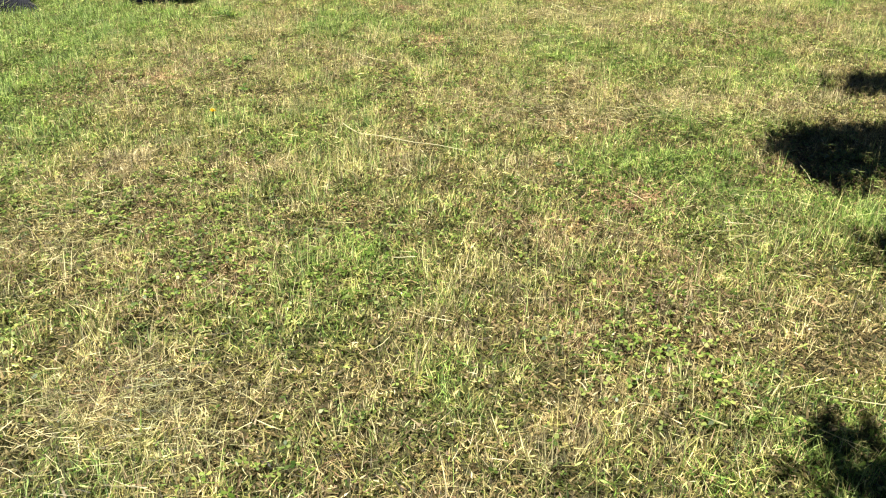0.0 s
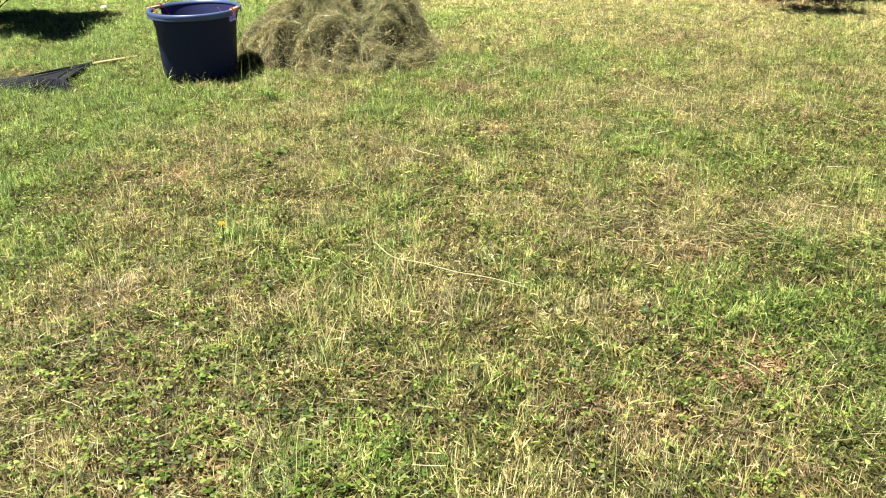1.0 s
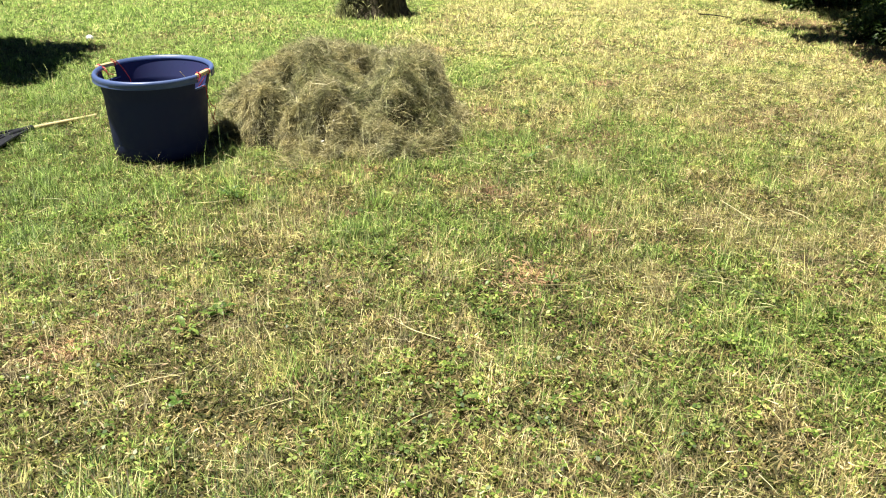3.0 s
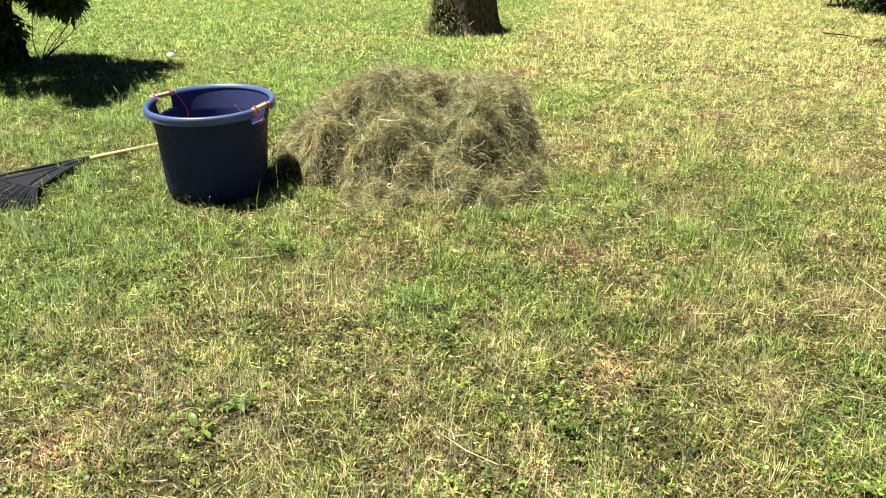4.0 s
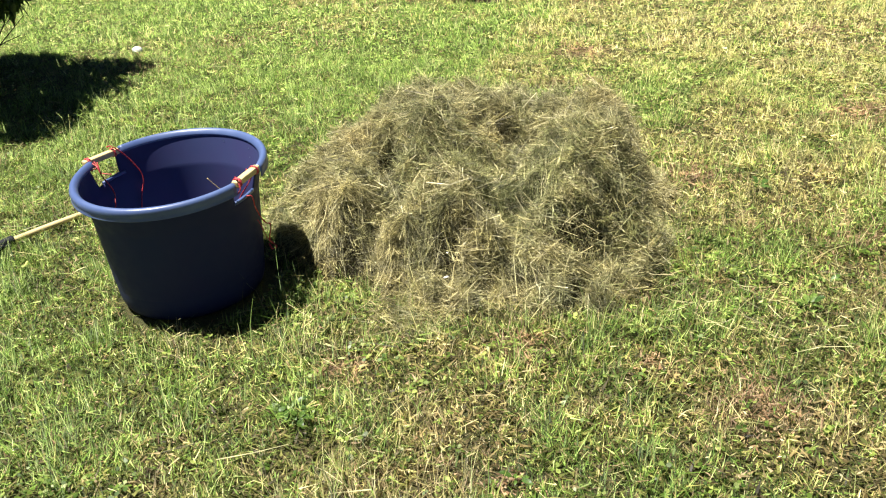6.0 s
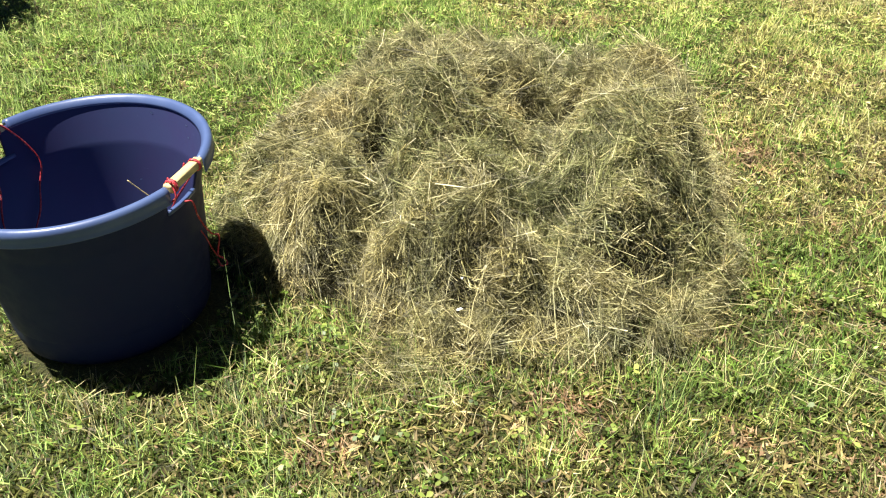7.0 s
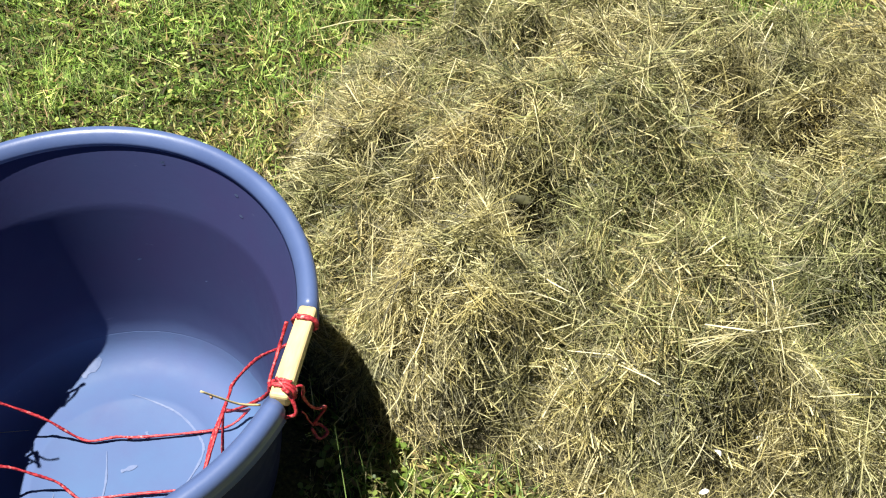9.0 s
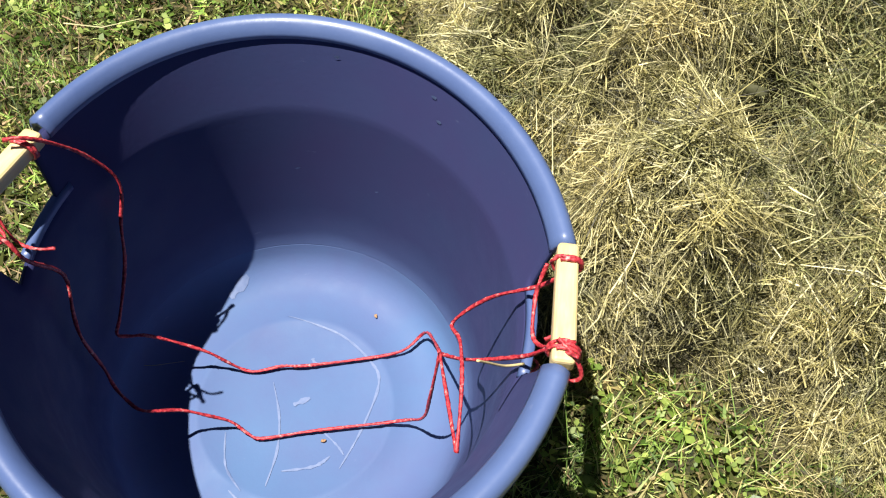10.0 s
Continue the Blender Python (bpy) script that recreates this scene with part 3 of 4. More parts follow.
def clear_of_tub(v):
    """Leaves out the stalks that would pass through the tub."""
    s = v.reshape(-1, 6, 3)
    s = s[np.hypot(s[:, :, 0] - TUB[0], s[:, :, 1] - TUB[1]).min(1) > 0.295]
    base = (np.arange(len(s)) * 6)[:, None, None]
    return s.reshape(-1, 3), (base + np.array([[0, 1, 3], [0, 3, 2], [2, 3, 5], [2, 5, 4]])[None]).reshape(-1, 3)


hay_heap = tagged(new("hay_heap"), "loose heap of half-dried grey-green hay on the lawn", "hay")
hay_heap.location = (-1.25, 6.42, 0)
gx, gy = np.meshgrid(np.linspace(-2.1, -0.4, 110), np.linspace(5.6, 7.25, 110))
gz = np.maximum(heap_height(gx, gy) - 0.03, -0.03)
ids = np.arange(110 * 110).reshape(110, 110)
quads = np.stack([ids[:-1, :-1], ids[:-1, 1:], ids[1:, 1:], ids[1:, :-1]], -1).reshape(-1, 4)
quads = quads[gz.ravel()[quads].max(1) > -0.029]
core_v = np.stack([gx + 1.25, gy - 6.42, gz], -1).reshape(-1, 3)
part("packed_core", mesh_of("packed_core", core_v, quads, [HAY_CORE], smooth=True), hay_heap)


def slivers(x, y, z, azimuth, rise, length, width, rng):
    """Short straight straws: one tapering triangle each."""
    n = len(x)
    roll = rng.uniform(0, 3.14, n)
    d = np.stack([np.cos(azimuth) * np.cos(rise), np.sin(azimuth) * np.cos(rise), np.sin(rise)], 1) * length[:, None]
    s = np.stack([-np.sin(azimuth) * np.cos(roll), np.cos(azimuth) * np.cos(roll), np.sin(roll)], 1) * (width * 0.5)[:, None]
    foot = np.stack([x, y, z], 1) - d * 0.45
    return np.stack([foot - s, foot + s, foot + d], 1)


def heap_straw(seed, n, lo, hi, wide, lift, sink, bent):
    """A layer of straw over the heap, in small wisps. bent: strips of two joints; otherwise slivers."""
    rng = np.random.RandomState(seed)
    wisp = 7
    m = n // wisp
    x, y = rng.uniform(-2.15, -0.35, m * 3), rng.uniform(5.5, 7.4, m * 3)
    h = heap_height(x, y)
    keep = h > 0.035 + 0.03 * rng.rand(len(h))
    # few straws bridge the deeper pockets
    for cx, cy, rx, ry, d in HOLLOWS:
        keep &= (((x - cx) / rx) ** 2 + ((y - cy) / ry) ** 2 > 0.9) | (d < 0.08) | (rng.rand(len(x)) < (0.10 if d > 0.15 else 0.3))
    x, y = x[keep][:m], y[keep][:m]
    m = len(x)
    e = 0.02
    h = heap_height(x, y)
    sx, sy = (heap_height(x + e, y) - h) / e, (heap_height(x, y + e) - h) / e
    az = lattice(x, y, 4.5, 51) * 9.0 + lattice(x, y, 13.0, 52) * 3.5 + rng.normal(0, 0.95, m)
    # on the steep flanks most straws lie level
    across = rng.rand(m) < 0.7 * np.clip(np.hypot(sx, sy) - 0.15, 0, 1)
    az = np.where(across, np.arctan2(sx, -sy) + rng.normal(0, 0.5, m), az)
    rise = np.arctan(sx * np.cos(az) + sy * np.sin(az)) * 0.8 + rng.normal(0.0, 0.25, m)
    up = rng.uniform(-sink, lift, m)
    sort = np.where(lattice(x, y, 3.5, 53) * 0.6 + rng.rand(m) * 0.4 > 0.54, 1, 0)
    sort = np.where(rng.rand(m) < 0.115, 2, sort)
    x, y, az, rise, up, sort = [np.repeat(q, wisp) for q in (x, y, az, rise, up, sort)]
    n = len(x)
    x, y = x + rng.normal(0, 0.009, n), y + rng.normal(0, 0.009, n)
    az, rise = az + rng.normal(0, 0.38, n), rise + rng.normal(0, 0.22, n)
    z = np.maximum(heap_height(x, y), 0.0) + up + rng.normal(0, 0.004, n)
    length = rng.uniform(lo, hi, n)
    width = rng.uniform(0.65, 1.40, n) ** 2 * wide
    if bent:
        v, f = straw_on(x - np.cos(az) * length * 0.4, y - np.sin(az) * length * 0.4, z - np.sin(rise) * length * 0.4, az, rise, length, width, rng, 0.8)
        per, tris = 6, np.array([[0, 1, 3], [0, 3, 2], [2, 3, 5], [2, 5, 4]])
    else:
        v = slivers(x, y, z, az, rise, length, width, rng)
        per, tris = 3, np.array([[0, 1, 2]])
    v = v.reshape(n, per, 3)
    clear = np.hypot(v[:, :, 0] - TUB[0], v[:, :, 1] - TUB[1]).min(1) > 0.295
    v, sort = v[clear].reshape(-1, 3) - np.array([[-1.25, 6.42, 0]]), sort[clear]
    v[:, 2] = np.maximum(v[:, 2], 0.002)
    f = ((np.arange(len(sort)) * per)[:, None, None] + tris[None]).reshape(-1, 3)
    return mesh_of("straw", v, f, [HAY, HAY_GREEN, HAY_PALE], np.repeat(sort, len(tris)))


tagged(part("straw", heap_straw(61, 230000, 0.032, 0.095, 0.00112, 0.010, 0.035, False), hay_heap), kind="stuff")
tagged(part("straw", heap_straw(63, 50000, 0.040, 0.115, 0.00108, 0.022, 0.015, True), hay_heap), kind="stuff")
tagged(part("straw", heap_straw(64, 1000, 0.06, 0.15, 0.0009, 0.045, -0.01, True), hay_heap), kind="stuff")
tagged(part("straw", heap_straw(62, 5000, 0.09, 0.22, 0.0011, 0.030, 0.008, True), hay_heap), kind="stuff")


def loose_straw(seed, n, cx, cy, rx, ry):
    """A thin spill of hay on the grass beside the heap."""
    rng = np.random.RandomState(seed)
    x, y = rng.normal(cx, rx, n), rng.normal(cy, ry, n)
    v, f = straw_on(x, y, rng.uniform(0.015, 0.06, n), rng.uniform(0, 6.28, n), rng.normal(0, 0.25, n), rng.uniform(0.03, 0.11, n), rng.uniform(0.0006, 0.0014, n), rng, 0.45)
    v, f = clear_of_tub(v)
    v = v - np.array([[-1.25, 6.42, 0]])
    return mesh_of("loose_straw", v, f, [HAY])


for k, (cx, cy, rx, ry, count) in enumerate(((-1.30, 5.80, 0.07, 0.05, 800), (-1.86, 6.50, 0.04, 0.20, 450), (-0.62, 6.40, 0.03, 0.25, 120), (-1.0, 5.88, 0.22, 0.03, 160), (-1.2, 7.15, 0.4, 0.1, 1500))):
    tagged(part("loose_straw", loose_straw(65 + k, count, cx, cy, rx, ry), hay_heap), kind="stuff")

# ---- tub ----


def ring_angle(k, n):
    return 2 * math.pi * k / n


HANDLE_TURNS = (radians(-5.5), radians(171.5))
HALF_GAP = radians(12.5)


def pulled(x, y, z):
    """The twine draws the tub's mouth into an oval, a little off the middle of its round foot."""
    k = min(max(z / 0.42, 0.0), 1.0)
    c, s = math.cos(0.3126), math.sin(0.3126)
    u, v = c * x + s * y, c * y - s * x
    u, v = u * (1 + k * -0.028), v * (1 + k * 0.090)
    return (c * u - s * v - 0.020 * (1 - k), s * u + c * v + 0.014 * (1 - k), z)


def tub_shell(name, profile, material):
    """A turned skin of the tub, with an opening under each handle where it reaches so high."""
    n = 144
    bm = bmesh.new()
    rows = []
    for r, z in profile:
        if r == 0:
            rows.append([bm.verts.new(pulled(0, 0, z))])
            continue
        row = []
        for k in range(n):
            a = ring_angle(k, n) + HANDLE_TURNS[0]
            for mid in HANDLE_TURNS:
                d = (a - mid + math.pi) % (2 * math.pi) - math.pi
                if z > 0.33 and abs(d) < 2 * HALF_GAP:
                    s = min(1.0, max(0.0, (z - 0.343) / 0.050)) ** 0.8
                    pinch = (0.80 + 0.20 * s)
                    edge = min(abs(d) / HALF_GAP, 2 - abs(d) / HALF_GAP)
                    a = mid + d + math.copysign(HALF_GAP, d) * (pinch - 1) * edge
            row.append(bm.verts.new(pulled(r * math.cos(a), r * math.sin(a), z)))
        rows.append(row)
    gap = 5
    for i in range(len(rows) - 1):
        lo, hi = rows[i], rows[i + 1]
        zm = (profile[i][1] + profile[i + 1][1]) / 2
        for k in range(n):
            j = (k + 1) % n
            off = min((k + 0.5) % n, n - (k + 0.5) % n, abs((k + 0.5) % n - 73))
            if zm > 0.343 and off < gap:
                continue
            if len(lo) == 1:
                bm.faces.new((lo[0], hi[j], hi[k]))
            else:
                bm.faces.new((lo[k], lo[j], hi[j], hi[k]))
    bmesh.ops.reverse_faces(bm, faces=bm.faces)
    return from_bm(name, bm, material)


def tub_rim(start, end):
    """One arc of the rolled rim between the handles."""
    section = [(0.2640, 0.4020), (0.2652, 0.4075), (0.2680, 0.4125), (0.2712, 0.4165), (0.2748, 0.4194), (0.2790, 0.4204), (0.2835, 0.4192), (0.2880, 0.4152), (0.2902, 0.4080),
               (0.2896, 0.3980), (0.2880, 0.3890), (0.2904, 0.3862), (0.2900, 0.3842), (0.2872, 0.3850), (0.2865, 0.4020), (0.2820, 0.4098), (0.2770, 0.4098), (0.2745, 0.4020), (0.2730, 0.3980)]
    m, n = len(section), 72
    bm = bmesh.new()
    rows = []
    for k in range(n + 1):
        a = start + (end - start) * k / n
        rows.append([bm.verts.new(pulled(r * math.cos(a), r * math.sin(a), z)) for r, z in section])
    for k in range(n):
        for s in range(m):
            bm.faces.new((rows[k][s], rows[k][(s + 1) % m], rows[k + 1][(s + 1) % m], rows[k + 1][s]))
    bm.faces.new(rows[0])
    bm.faces.new(rows[-1][::-1])
    bmesh.ops.recalc_face_normals(bm, faces=bm.faces)
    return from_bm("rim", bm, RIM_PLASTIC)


tub = tagged(new("tub"), "large blue plastic tub on the grass with tied-on wooden handles", "tub")
tub.location = (*TUB, 0.004)
tub.scale = (1.0, 1.0, 1.012)
FLOOR_LINE = [(0.0, 0.020), (0.06, 0.020), (0.118, 0.020), (0.124, 0.0225), (0.131, 0.0225), (0.137, 0.020), (0.166, 0.020), (0.174, 0.0207), (0.184, 0.0232), (0.194, 0.0272), (0.204, 0.0335), (0.2125, 0.0425), (0.2185, 0.0545), (0.22195, 0.0671), (0.2222, 0.068)]
WALL_LINE = [(0.2222, 0.068), (0.22242, 0.0689), (0.2250, 0.080), (0.2268, 0.092)] + [(0.2268 + (z - 0.092) * 0.080, z) for z in (0.13, 0.17, 0.21, 0.25, 0.306)] + [(0.2448, 0.315), (0.2460, 0.320)]
WALL_LINE += [(0.2460 + (z - 0.320) * 0.25, z) for z in (0.331, 0.343, 0.356, 0.370, 0.385, 0.400, 0.412)]
for piece, line, stuff, words in (("floor", FLOOR_LINE, FLOOR_PLASTIC, "worn blue plastic floor, paler for the sun on it"), ("wall", WALL_LINE, PLASTIC, "dark purple-blue plastic wall")):
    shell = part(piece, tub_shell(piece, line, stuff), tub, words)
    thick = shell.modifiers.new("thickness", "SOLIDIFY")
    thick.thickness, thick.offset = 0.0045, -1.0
    shell.data.materials.append(SHADED_PLASTIC)
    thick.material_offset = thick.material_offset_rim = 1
part("rim", tub_rim(HANDLE_TURNS[0] + HALF_GAP, HANDLE_TURNS[1] - HALF_GAP), tub, "rolled blue plastic rim in a sunlit paler tone")
part("rim", tub_rim(HANDLE_TURNS[1] + HALF_GAP, HANDLE_TURNS[0] + 2 * math.pi - HALF_GAP), tub, "rolled blue plastic rim in a sunlit paler tone")


def tub_foot():
    """The rounded outer corner that the tub stands on."""
    section = [(0.2290, 0.100), (0.2298, 0.081), (0.2276, 0.055), (0.2240, 0.030), (0.2185, 0.013), (0.2110, 0.004), (0.2030, 0.001), (0.2030, 0.012), (0.2170, 0.030), (0.2230, 0.060)]
    m, n = len(section), 96
    bm = bmesh.new()
    rows = [[bm.verts.new(pulled(r * math.cos(ring_angle(k, n)), r * math.sin(ring_angle(k, n)), z)) for r, z in section] for k in range(n)]
    for k in range(n):
        lo, hi = rows[k], rows[(k + 1) % n]
        for q in range(m):
            bm.faces.new((lo[q], lo[(q + 1) % m], hi[(q + 1) % m], hi[q]))
    bmesh.ops.recalc_face_normals(bm, faces=bm.faces)
    return from_bm("foot", bm, SHADED_PLASTIC)


part("foot", tub_foot(), tub, "rounded dark blue foot")


def slot_ledge(mid):
    """The cut edge along the bottom of a handle's opening, sunlight painted pale."""
    section = [(0.2495, 0.3400), (0.2505, 0.3475), (0.2525, 0.3490), (0.2590, 0.3492), (0.2606, 0.3478), (0.2600, 0.3400)]
    bm = bmesh.new()
    rows = []
    for k in range(13):
        a = mid + HALF_GAP * 0.84 * (k / 6 - 1)
        rows.append([bm.verts.new(pulled(r * math.cos(a), r * math.sin(a), z)) for r, z in section])
    for k in range(12):
        for q in range(6):
            bm.faces.new((rows[k][q], rows[k][(q + 1) % 6], rows[k + 1][(q + 1) % 6], rows[k + 1][q]))
    bm.faces.new(rows[0])
    bm.faces.new(rows[-1][::-1])
    bmesh.ops.recalc_face_normals(bm, faces=bm.faces)
    part("slot_ledge", from_bm("slot_ledge", bm, RIM_PLASTIC), tub, "blue edge below the handle in a sunlit paler tone")


for turn in HANDLE_TURNS:
    slot_ledge(turn)


def stick(length, w, h):
    bm = bmesh.new()
    bmesh.ops.create_cube(bm, size=1.0)
    for v in bm.verts:
        v.co.x *= length
        v.co.y *= w * (0.94 if v.co.x > 0 else 1.0)
        v.co.z *= h
    bmesh.ops.bevel(bm, geom=bm.edges[:], offset=0.0045, segments=3, profile=0.5, affect="EDGES")
    return from_bm("wooden_handle", bm, PINE, False)


def lashing(at, turns, reach, seed):
    """Twine wound round a stick at one place along it."""
    rng = random.Random(seed)
    pts = []
    for k in range(int(turns * 10) + 1):
        a = 2 * math.pi * k / 10 + 1.0
        pts.append((at + reach * k / (turns * 10) + rng.uniform(-0.0012, 0.0012), 0.0138 * math.cos(a), 0.0122 * math.sin(a)))
    return tube("lashing", pts, 0.0021, TWINE, 7, twist=0.5)


for at, turn, length in (((0.2690, -0.0370, 0.4130), radians(87.5), 0.125), ((-0.2760, 0.0450, 0.4110), radians(72.0), 0.125)):
    handle = part("wooden_handle", stick(length, 0.0215, 0.019), tub, "pale square wooden stick bridging the broken rim")
    handle.location = at
    handle.rotation_euler = (0, 0, turn)
    part("lashing", lashing(0.040, 1.6, 0.006, 5), handle, "red and white twine wound round the stick")
    part("lashing", lashing(-0.052, 2.2, 0.008, 6), handle, "red and white twine wound round the stick")


def strand(points, radius=0.0022, label="red twine with white flecks lying in the tub"):
    local = [(x - TUB[0], y - TUB[1], z) for x, y, z in points]
    part("twine", tube("twine", local, radius, TWINE, 7, smooth_steps=5, twist=0.45), tub, label)


def scratch(points, width):
    """A pale worn streak on the tub's floor."""
    def level(x, y):
        r = math.hypot(x + 0.020, y - 0.014)
        return float(np.interp(r, [0.118, 0.124, 0.131, 0.137, 0.166, 0.174, 0.184, 0.194, 0.204, 0.2125, 0.2185], [0.020, 0.0225, 0.0225, 0.020, 0.020, 0.0207, 0.0232, 0.0272, 0.0335, 0.0425, 0.0545])) + 0.0009
    pts = [Vector((x - TUB[0], y - TUB[1], 0)) for x, y in points]
    line = []
    for k in range(len(pts) - 1):
        p0, p1, p2, p3 = pts[max(k - 1, 0)], pts[k], pts[k + 1], pts[min(k + 2, len(pts) - 1)]
        for q in range(8):
            t = q / 8
            line.append(0.5 * ((2 * p1) + (p2 - p0) * t + (2 * p0 - 5 * p1 + 4 * p2 - p3) * t * t + (3 * p1 - p0 - 3 * p2 + p3) * t ** 3))
    line.append(pts[-1])
    rng = random.Random(len(points))
    bm = bmesh.new()
    last = None
    for k, p in enumerate(line):
        d = (line[min(k + 1, len(line) - 1)] - line[max(k - 1, 0)]).normalized()
        across = Vector((-d.y, d.x, 0)) * width * 0.5 * math.sin(math.pi * (k + 0.4) / len(line)) ** 0.5 * rng.uniform(0.5, 1.2)
        row = [bm.verts.new((c.x, c.y, level(c.x, c.y))) for c in (p - across, p + across)]
        if last:
            bm.faces.new((last[0], row[0], row[1], last[1]))
        last = row
    part("scratch", from_bm("scratch", bm, SCUFF), tub, "pale worn streak in the plastic")


scratch([(-2.082, 5.910), (-2.065, 5.860), (-2.060, 5.814), (-2.066, 5.769)], 0.0035)
scratch([(-2.080, 6.011), (-2.006, 5.991), (-1.957, 5.953), (-1.942, 5.920), (-1.957, 5.854), (-1.978, 5.800)], 0.004)
scratch([(-2.050, 5.790), (-2.010, 5.800), (-1.992, 5.815)], 0.0045)
scratch([(-2.010, 5.850), (-1.985, 5.830), (-1.975, 5.818)], 0.003)
scratch([(-2.036, 5.950), (-2.028, 5.935)], 0.007)
scratch([(-2.050, 5.880), (-2.030, 5.892)], 0.008)
scratch([(-2.165, 6.030), (-2.145, 6.062)], 0.014)
scratch([(-2.110, 5.760), (-2.075, 5.735), (-2.045, 5.735)], 0.004)
scratch([(-2.130, 5.835), (-2.120, 5.790), (-2.095, 5.760)], 0.003)

strand([(-2.300, 5.944, 0.432), (-2.285, 5.949, 0.432), (-2.268, 5.969, 0.403), (-2.253, 5.990, 0.360), (-2.236, 5.997, 0.312), (-2.243, 5.978, 0.258), (-2.248, 5.960, 0.202), (-2.255, 5.918, 0.152), (-2.258, 5.901, 0.136), (-2.246, 5.905, 0.126), (-2.228, 5.911, 0.120), (-2.193, 5.917, 0.095), (-2.162, 5.920, 0.070), (-2.144, 5.920, 0.050), (-2.124, 5.920, 0.030), (-2.106, 5.920, 0.027), (-2.073, 5.930, 0.029), (-2.041, 5.934, 0.029), (-1.974, 5.951, 0.027), (-1.916, 5.968, 0.030), (-1.887, 5.988, 0.051), (-1.874, 5.939, 0.123), (-1.866, 5.860, 0.243)])
strand([(-2.290, 5.852, 0.415), (-2.272, 5.848, 0.404), (-2.262, 5.846, 0.378), (-2.258, 5.874, 0.310), (-2.260, 5.858, 0.255), (-2.258, 5.848, 0.220), (-2.254, 5.848, 0.152), (-2.244, 5.836, 0.128), (-2.228, 5.824, 0.120), (-2.207, 5.815, 0.115), (-2.173, 5.830, 0.090), (-2.144, 5.836, 0.066), (-2.119, 5.839, 0.045), (-2.099, 5.832, 0.029), (-2.080, 5.828, 0.027), (-2.021, 5.843, 0.028), (-1.962, 5.855, 0.030), (-1.901, 5.864, 0.041), (-1.878, 5.846, 0.097), (-1.872, 5.843, 0.164), (-1.866, 5.858, 0.242)])
strand([(-1.866, 5.858, 0.244), (-1.856, 5.794, 0.282), (-1.845, 5.732, 0.307), (-1.843, 5.729, 0.313), (-1.843, 5.794, 0.318), (-1.847, 5.844, 0.302), (-1.855, 5.881, 0.273), (-1.822, 5.884, 0.323), (-1.777, 5.870, 0.377), (-1.757, 5.866, 0.410)])
strand([(-1.866, 5.858, 0.244), (-1.838, 5.826, 0.297), (-1.791, 5.795, 0.373), (-1.772, 5.786, 0.408), (-1.751, 5.769, 0.430)])
strand([(-1.776, 5.868, 0.418), (-1.780, 5.860, 0.402), (-1.783, 5.846, 0.390), (-1.784, 5.812, 0.385), (-1.777, 5.795, 0.395), (-1.767, 5.786, 0.415)])
strand([(-1.768, 5.786, 0.428), (-1.752, 5.772, 0.422), (-1.744, 5.764, 0.402), (-1.756, 5.766, 0.388)], 0.0021, "red twine knotted round the stick")
strand([(-1.768, 5.826, 0.352), (-1.757, 5.834, 0.350), (-1.756, 5.840, 0.332), (-1.760, 5.849, 0.308), (-1.757, 5.862, 0.272), (-1.751, 5.876, 0.245), (-1.743, 5.884, 0.239), (-1.746, 5.890, 0.222), (-1.762, 5.898, 0.176), (-1.757, 5.908, 0.160), (-1.746, 5.903, 0.151), (-1.756, 5.893, 0.149), (-1.767, 5.900, 0.162)],
       0.0020, "loose red twine end hanging down outside the tub")
strand([(-1.764, 5.899, 0.170), (-1.766, 5.884, 0.205), (-1.764, 5.868, 0.240), (-1.766, 5.858, 0.262)], 0.0013, "thin red twine end")
strand([(-2.295, 5.879, 0.408), (-2.280, 5.866, 0.381), (-2.257, 5.858, 0.381), (-2.240, 5.862, 0.379)], 0.0018, "frayed red twine end")
strand([(-2.300, 5.872, 0.412), (-2.284, 5.862, 0.404), (-2.276, 5.852, 0.402), (-2.288, 5.846, 0.398), (-2.300, 5.850, 0.392)], 0.0019, "red twine knotted round the stick")
part("dry_stalk", tube("dry_stalk", [(x - TUB[0], y - TUB[1], z) for x, y, z in ((-1.836, 5.755, 0.434), (-1.824, 5.765, 0.412), (-1.808, 5.777, 0.386), (-1.790, 5.788, 0.372))], 0.0012, RAKE_WOOD, 6, 1.2), tub, "thin brown stalk caught in the twine")


def fleck(x, y, z, size):
    """A small pale nick in the plastic."""
    bm = bmesh.new()
    inward = Vector((TUB[0] - x, TUB[1] - y, 0)).normalized()
    side = Vector((-inward.y, inward.x, 0))
    at = Vector((x - TUB[0], y - TUB[1], z)) + inward * 0.0015
    ring = [bm.verts.new(at + side * size * math.cos(k) * (1.3 if k % 2 else 0.8) + Vector((0, 0, size * 0.8 * math.sin(k)))) for k in range(6)]
    bm.faces.new(ring)
    part("nick", from_bm("nick", bm, SCUFF), tub, "tiny pale nick in the plastic wall")


for radius, turn, z in ((0.262, 84.0, 0.386), (0.262, 57.0, 0.384), (0.256, 54.0, 0.360), (0.238, 96.0, 0.215), (0.237, 70.0, 0.20)):
    nx, ny, nz = pulled(radius * math.cos(radians(turn)), radius * math.sin(radians(turn)), z)
    fleck(TUB[0] + nx, TUB[1] + ny, nz, 0.0035)

# ---- rake ----


